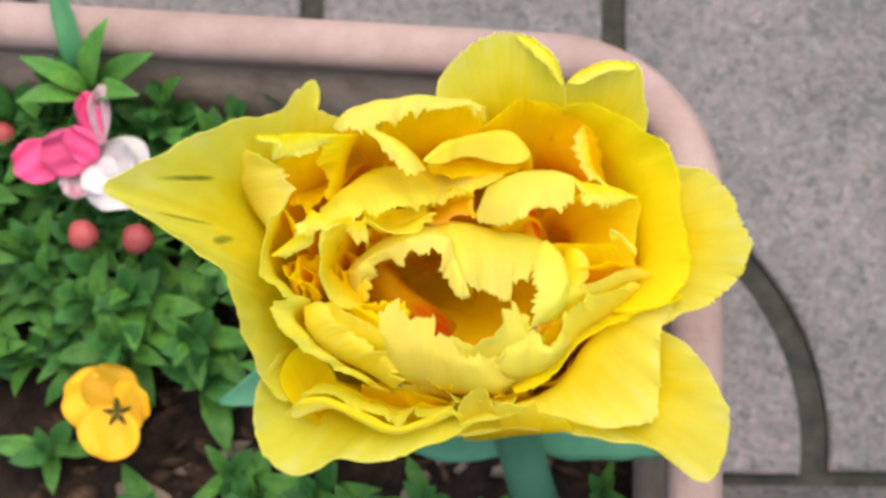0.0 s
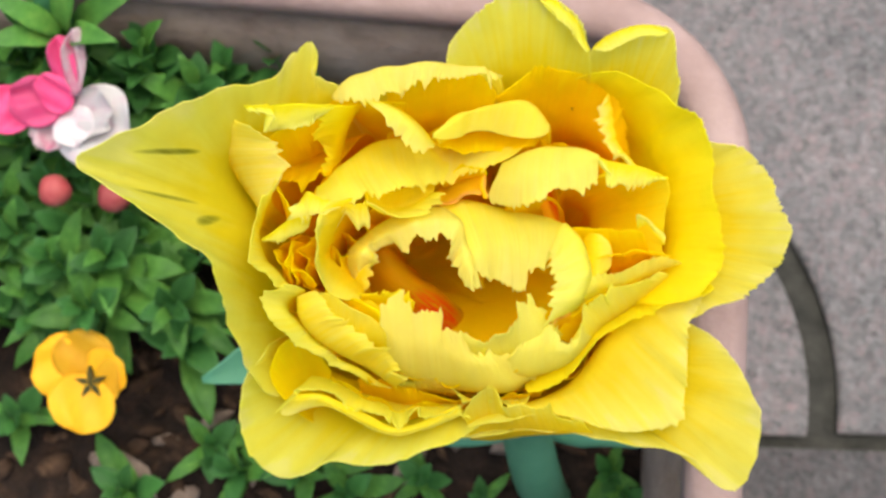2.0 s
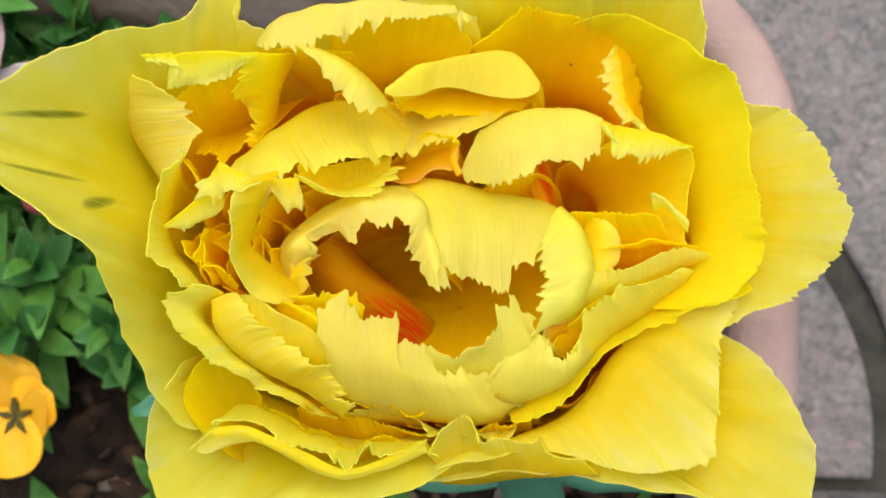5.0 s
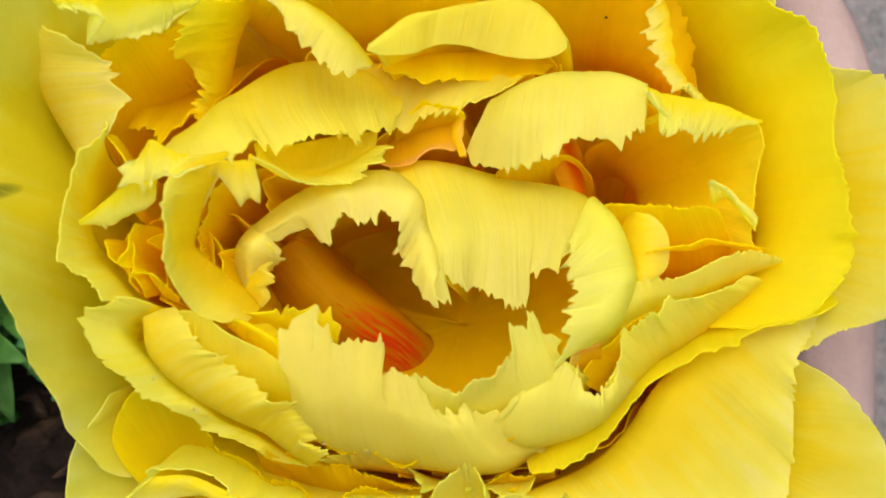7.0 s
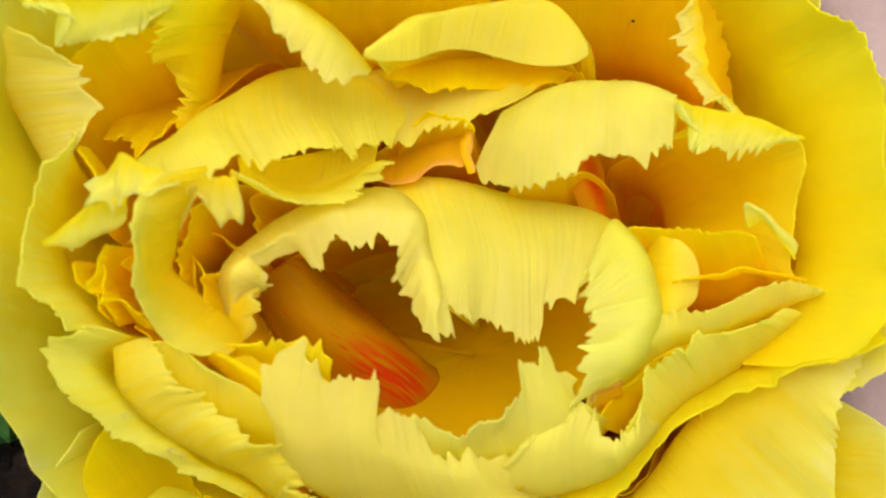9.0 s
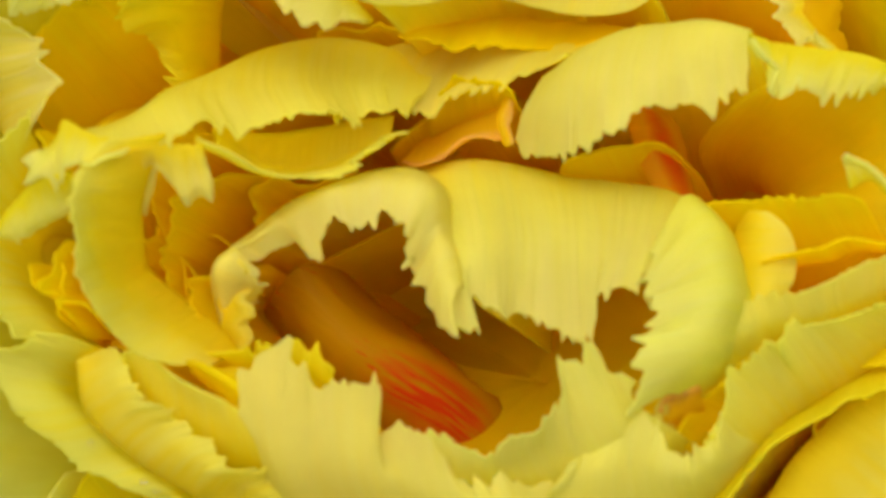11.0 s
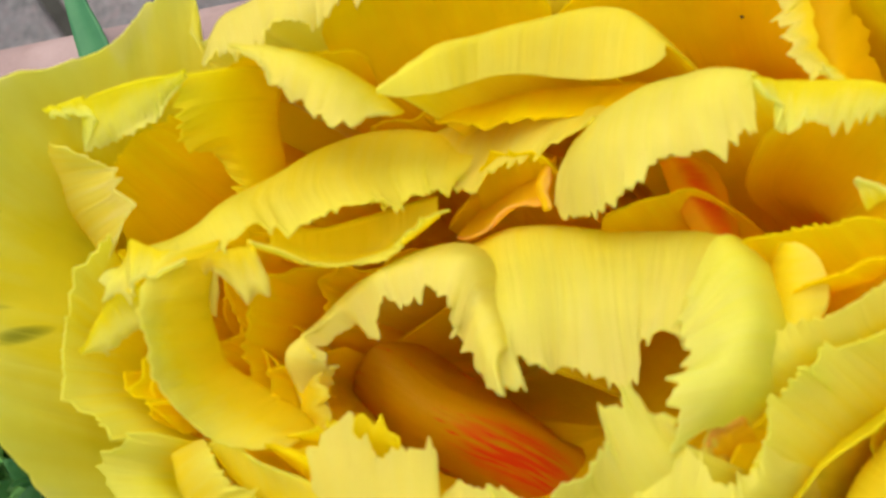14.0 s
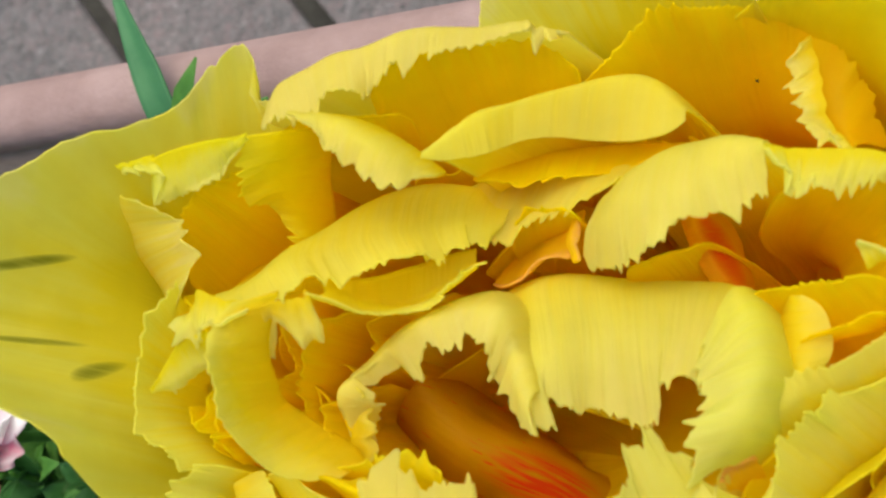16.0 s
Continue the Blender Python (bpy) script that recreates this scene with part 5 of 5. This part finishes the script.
# soil filling the trough
soil_rng = np.random.default_rng(3)
nx, ny = 180, 70
gx, gy = np.meshgrid(np.linspace(-0.580, 0.0312, nx), np.linspace(-0.130, 0.0556, ny))
gz = SOIL + np.array([[noise.noise(Vector((x * 60, y * 60, 0))) * 0.004 + noise.noise(Vector((x * 200, y * 200, 3))) * 0.002 for x, y in zip(rx, ry)] for rx, ry in zip(gx, gy)])
soil_me = sheet_mesh("soil", np.stack([gx, gy - 0.058 * gx, gz], -1), np.stack([gx, gy], -1), 0.006)
soil = tagged(add_mesh("soil", soil_me, soil_mat, None), "dark crumbly potting soil in the planter", "soil", kind="stuff")
soil.rotation_euler = planter.rotation_euler


def crumb(rng, size):
    bm = bmesh.new()
    bmesh.ops.create_icosphere(bm, subdivisions=1, radius=size)
    for v in bm.verts:
        v.co *= rng.uniform(0.55, 1.3)
        v.co.z *= 0.45
        v.co.x *= 1.7
    return bm


crumbs = bmesh.new()
for _ in range(500):
    c = crumb(soil_rng, soil_rng.uniform(0.0012, 0.0035))
    me = bpy.data.meshes.new("t")
    c.transform(Matrix.Translation((soil_rng.uniform(-0.120, 0.028), soil_rng.uniform(-0.065, 0.050), SOIL + 0.0025)) @ Euler(soil_rng.uniform(0, 3, 3)).to_matrix().to_4x4())
    c.to_mesh(me)
    c.free()
    crumbs.from_mesh(me)
    bpy.data.meshes.remove(me)
tagged(part("soil_crumbs", crumbs, chip_mat), "brown bark chips and crumbs on soil", "mulch", kind="stuff")

bits = bmesh.new()
for _ in range(34):
    c = crumb(soil_rng, soil_rng.uniform(0.0012, 0.0032))
    me = bpy.data.meshes.new("t")
    c.transform(Matrix.Translation((soil_rng.uniform(-0.085, 0.030), soil_rng.uniform(-0.058, 0.010), SOIL + 0.0035)) @ Euler(soil_rng.uniform(0, 0.7, 3)).to_matrix().to_4x4())
    c.to_mesh(me)
    c.free()
    bits.from_mesh(me)
    bpy.data.meshes.remove(me)
tagged(part("dry_leaf_bits", bits, dry_mat), "pale dry leaf bits and pebbles on soil", "mulch", kind="stuff")

dry = tagged(new("dry_leaf"), "withered brown leaf lying on the soil", "leaf")
dry.location = (-0.0900, -0.0331, SOIL + 0.0042)
dry.rotation_euler = (0.1, 0.06, radians(-30))
add_mesh("leaf_blade", blade([(-0.009, 0, 0.0), (-0.003, 0.0005, 0.0012), (0.004, 0, 0.0010), (0.010, -0.001, 0.0)], [0.0008, 0.0046, 0.0050, 0.0006], (0, 1, 0), 0.2), dry_mat, dry)


# ---- bedding plants ----
def leaf_mesh(length, width, curl, fold=0.3):
    pts = [(0, 0, 0), (0, length * 0.35, length * curl * 0.5), (0, length * 0.72, length * curl * 0.6), (0, length, length * curl * 0.2)]
    return blade(pts, [0.0008, width * 0.8, width, width * 0.7, 0.0002], (1, 0, 0), fold, 5, 9, 0.0003)


plant_rng = random.Random(11)
leaf_kinds = [leaf_mesh(0.018, 0.0032, 0.25), leaf_mesh(0.014, 0.0038, 0.15), leaf_mesh(0.021, 0.0029, 0.35), leaf_mesh(0.012, 0.0032, 0.1)]
for k, me in enumerate(leaf_kinds):
    me.materials.append(leaf_mat if k % 2 == 0 else leaf_dark_mat)


def sprig(height, count, label):
    p = tagged(new("bedding_plant"), label, "plant", "bedding plants in the planter")
    part("stalk", tube([(0, 0, -0.004), (0.001, 0.001, height * 0.5), (0, 0, height)], [0.0011, 0.0009, 0.0005], 6), leaf_mat, p)
    for i in range(count):
        f = i / max(count - 1, 1)
        ob = new("leaf", leaf_kinds[plant_rng.randrange(4)])
        ob.parent = p
        s = (1.15 - 0.5 * f) * plant_rng.uniform(0.8, 1.15)
        ob.matrix_basis = Matrix.Translation((0, 0, height * (0.25 + 0.75 * f))) @ Euler((radians(10 + 45 * f + plant_rng.uniform(-12, 12)), 0, i * 2.4 + plant_rng.uniform(-0.3, 0.3))).to_matrix().to_4x4() @ Matrix.Scale(s, 4)
    return p


sprigs = [sprig(0.030, 11, "leafy green bedding plant with narrow leaves"), sprig(0.022, 9, "low green bedding plant with narrow leaves"), sprig(0.038, 13, "tall leafy green bedding plant sprig")]


def plant(kind, x, y, scale=1.0):
    m = Matrix.Translation((x, y, SOIL)) @ Euler((plant_rng.uniform(-0.25, 0.25), plant_rng.uniform(-0.25, 0.25), plant_rng.uniform(0, 6.28))).to_matrix().to_4x4() @ Matrix.Scale(scale, 4)
    return copy_thing(sprigs[kind], m)


gxx = -0.27
while gxx < -0.0335:
    gyy = -0.001
    while gyy < 0.057:
        x, y = gxx + plant_rng.uniform(-0.005, 0.005), gyy + plant_rng.uniform(-0.005, 0.005) - 0.07 * (gxx + 0.05)
        dense = 1.0 if x < -0.0655 else 0.8
        if y < 0.0155 and x > -0.0755:
            dense = 0.25
        if plant_rng.random() < dense:
            plant(plant_rng.randrange(3), x, y, plant_rng.uniform(0.75, 1.05))
        gyy += 0.0095
    gxx += 0.0095
for x, y, s in ((-0.044, -0.028, 0.80), (-0.059, -0.032, 0.69), (-0.070, -0.026, 0.69), (-0.096, -0.004, 0.80), (-0.114, -0.020, 0.80), (-0.036, -0.034, 0.69), (-0.019, -0.032, 0.60), (-0.007, -0.036, 0.50), (0.021, -0.028, 0.50), (0.025, -0.036, 0.50), (-0.084, -0.037, 0.80), (-0.094, 0.056, 1.35), (-0.102, 0.054, 1.50), (-0.087, 0.054, 1.30), (-0.110, 0.057, 1.50), (-0.116, 0.053, 1.50)):
    plant(1, x, y, s)
for x, y, k in ((-0.103, 0.058, 0.95), (-0.095, 0.060, 1.0), (-0.087, 0.058, 1.05), (-0.081, 0.056, 1.05), (-0.074, 0.053, 1.0), (-0.068, 0.050, 0.9)):
    plant(2, x, y, k)
for s in sprigs:
    s.matrix_basis = Matrix.Translation((-0.32 - 0.02 * sprigs.index(s), 0.03, SOIL))


# ---- small flowers among the leaves ----
def round_petal(w, h, cup, ruffle=0.06, seed=0):
    """A rounded petal standing up along y from its base at the origin."""
    nu, nv = 17, 11
    u, v = np.meshgrid(np.linspace(-1, 1, nu), np.linspace(0, 1, nv))
    half = w * np.sqrt(np.clip(1 - (v - 0.55) ** 2 / 0.33, 0.02, 1))
    x = u * half
    y = h * (v - 0.12 * v * u**2)
    z = cup * h * (v**2 * 0.4 + 0.35 * u**2 * v) + ruffle * h * np.sin(5 * u + 7 * v + seed) * v
    return sheet_mesh("petal", np.stack([x, y, z], -1), np.stack([(u + 1) / 2, v], -1), 0.0004)


def bloom(name, label, category, centre, facing, petals, eye=None, ruffle=0.05):
    b = tagged(new(name), label, category)
    b.matrix_basis = Matrix.Translation(centre) @ facing.to_4x4()
    for k, (w, h, cup, turn, lift, m, dx, dy) in enumerate(petals):
        ob = add_mesh("petal", round_petal(w, h, cup, ruffle, k), m, b)
        ob.matrix_basis = Matrix.Translation((dx, dy, 0.0006 * k)) @ Euler((radians(lift), 0, radians(turn))).to_matrix().to_4x4()
    if eye:
        bm = bmesh.new()
        for k in range(5):
            a = 2 * math.pi * k / 5 + 0.4
            vs = [bm.verts.new(q) for q in ((0, 0, 0.0032), (math.cos(a - 0.45) * eye * 0.45, math.sin(a - 0.45) * eye * 0.45, 0.0032), (math.cos(a) * eye, math.sin(a) * eye, 0.0034), (math.cos(a + 0.45) * eye * 0.45, math.sin(a + 0.45) * eye * 0.45, 0.0032))]
            low = [bm.verts.new(v.co + Vector((0, 0, -0.0030))) for v in vs]
            bm.faces.new(vs)
            for i in range(4):
                bm.faces.new((vs[i], low[i], low[(i + 1) % 4], vs[(i + 1) % 4]))
        bmesh.ops.recalc_face_normals(bm, faces=bm.faces)
        part("eye", bm, dark_eye_mat, b, "dark star-shaped eye", False)
    inv = b.matrix_basis.inverted()
    foot = Vector((centre[0] - 0.004, centre[1] + 0.004, SOIL - 0.004))
    top = Vector((0, 0, -0.0006))
    mid = (inv @ foot) * 0.5 + Vector((0.002, 0.001, 0))
    part("stalk", tube([inv @ foot, mid, top], [0.0011, 0.0010, 0.0009], 7), leaf_mat, b, "thin green stalk")
    return b


UPRIGHT = Euler((radians(8), radians(-6), 0)).to_matrix()
bloom("viola", "orange-yellow viola bloom with a dark eye", "flower", (-0.0893, -0.0124, 0.205), UPRIGHT, [
    (0.0077, 0.0137, 0.15, 66, 4, viola_mat, -0.001, 0.0005), (0.0071, 0.0118, 0.15, 14, 4, viola_mat, -0.001, 0.0),
    (0.0054, 0.0080, 0.1, -45, 6, viola_mat, 0.0005, 0.0), (0.0060, 0.0066, 0.1, -100, 6, viola_mat, 0.0, 0.0), (0.0077, 0.0123, 0.2, 158, 5, viola_mat, 0.0005, 0.001)], 0.0037)


def snapdragon(centre, turn, size, label):
    """Two pink upper lobes, a narrow upright one and a broad white lower lip with a blush."""
    face = Matrix.Rotation(radians(turn), 3, 'Z') @ Euler((radians(8), 0, 0)).to_matrix()
    k = size / 1000
    shapes = [(4.4, 9.5, 0.3, 148, 4, blush_mat, 0.0, 0.0), (7.8, 14.2, 0.4, 226, 5, white_mat, 0.5, 1.0), (4.6, 9.5, 0.45, 246, 14, white_mat, 1.0, 0.0), (4.0, 8.0, 0.4, 200, 12, white_mat, 0.5, -0.5),
              (4.4, 10.0, 0.3, 99, 7, pink_mat, -5.5, -0.5), (4.6, 9.5, 0.3, 74, 10, pink_mat, -0.5, -1.0), (3.0, 8.0, 0.3, 30, 14, pink_mat, 0.5, -1.5),
              (2.4, 11.0, 0.3, 4, 16, pink_mat, 1.0, 1.5), (2.0, 12.5, 0.25, -9, 19, blush_mat, 2.0, 1.5)]
    return bloom("snapdragon", label, "flower", centre, face, [(w * k, h * k, cup, t, lift, m, dx * k, dy * k) for w, h, cup, t, lift, m, dx, dy in shapes], ruffle=0.11)


snapdragon((-0.0950, 0.0464, 0.217), 0, 1.20, "pink and white snapdragon bloom above the leaves")
snapdragon((-0.1320, 0.0216, 0.232), 92, 0.85, "pink and white snapdragon bloom beside its buds")


def bud(centre, size, label):
    b = tagged(new("flower_bud"), label, "flower bud", "snapdragon buds")
    b.location = centre
    bm = bmesh.new()
    bmesh.ops.create_icosphere(bm, subdivisions=3, radius=size)
    for v in bm.verts:
        a = math.atan2(v.co.y, v.co.x)
        v.co.x *= 1 + 0.08 * math.cos(3 * a)
        v.co.z *= 1.25 - 0.25 * v.co.z / size
    part("bud", bm, bud_mat, b)
    bm = bmesh.new()
    for k in range(5):
        a = 2 * math.pi * k / 5
        tip = Vector((math.cos(a) * size * 1.05, math.sin(a) * size * 1.05, size * 0.2))
        l, r = Vector((math.cos(a - 0.5), math.sin(a - 0.5), 0)) * size * 0.75, Vector((math.cos(a + 0.5), math.sin(a + 0.5), 0)) * size * 0.75
        vs = [bm.verts.new(q) for q in (Vector((0, 0, -size * 1.25)), l + Vector((0, 0, -size * 0.75)), tip, r + Vector((0, 0, -size * 0.75)))]
        bm.faces.new(vs)
    bmesh.ops.solidify(bm, geom=bm.faces[:], thickness=0.0004)
    part("calyx", bm, leaf_mat, b, "pale green calyx")
    part("stalk", tube([(0.002, 0.003, SOIL - 0.004 - centre[2]), (0.001, 0.001, (SOIL - centre[2]) * 0.5), (0, 0, -size)], [0.0010, 0.0009, 0.0009], 7), leaf_mat, b)
    return b


for c, s in (((-0.0975, 0.0278, 0.216), 0.0035), ((-0.0847, 0.0270, 0.215), 0.0036), ((-0.1165, 0.0242, 0.232), 0.0029), ((-0.1215, 0.0542, 0.208), 0.0029)):
    bud(c, s, "closed pinkish-red snapdragon bud on a green calyx")

# a tall leafy shoot by the back rim
shoot = tagged(new("leafy_shoot"), "tall upright green shoot beside the planter rim", "plant")
shoot.location = (-0.0960, 0.0575, SOIL)
part("stalk", tube([(0, 0, -0.004), (0.0, 0.002, 0.025), (-0.0005, 0.006, 0.048)], [0.0020, 0.0018, 0.0012], 8), leaf_dark_mat, shoot)
add_mesh("leaf", blade([(0, 0.003, 0.030), (-0.0005, 0.008, 0.056), (-0.0025, 0.018, 0.062), (-0.007, 0.032, 0.065)], [0.0015, 0.0028, 0.0026, 0.0004], (1, 0.25, 0)), shoot_mat, shoot, "long blue-green blade over the rim")
for turn, rise, size in ((40, 0.034, 1.1), (-70, 0.040, 1.2), (110, 0.044, 1.0), (-105, 0.044, 1.0), (-30, 0.048, 1.0), (70, 0.048, 0.9)):
    ob = new("leaf", leaf_kinds[2])
    ob.parent = shoot
    ob.matrix_basis = Matrix.Translation((0.0008, 0.003, rise)) @ Euler((radians(40), 0, radians(turn))).to_matrix().to_4x4() @ Matrix.Scale(size, 4)
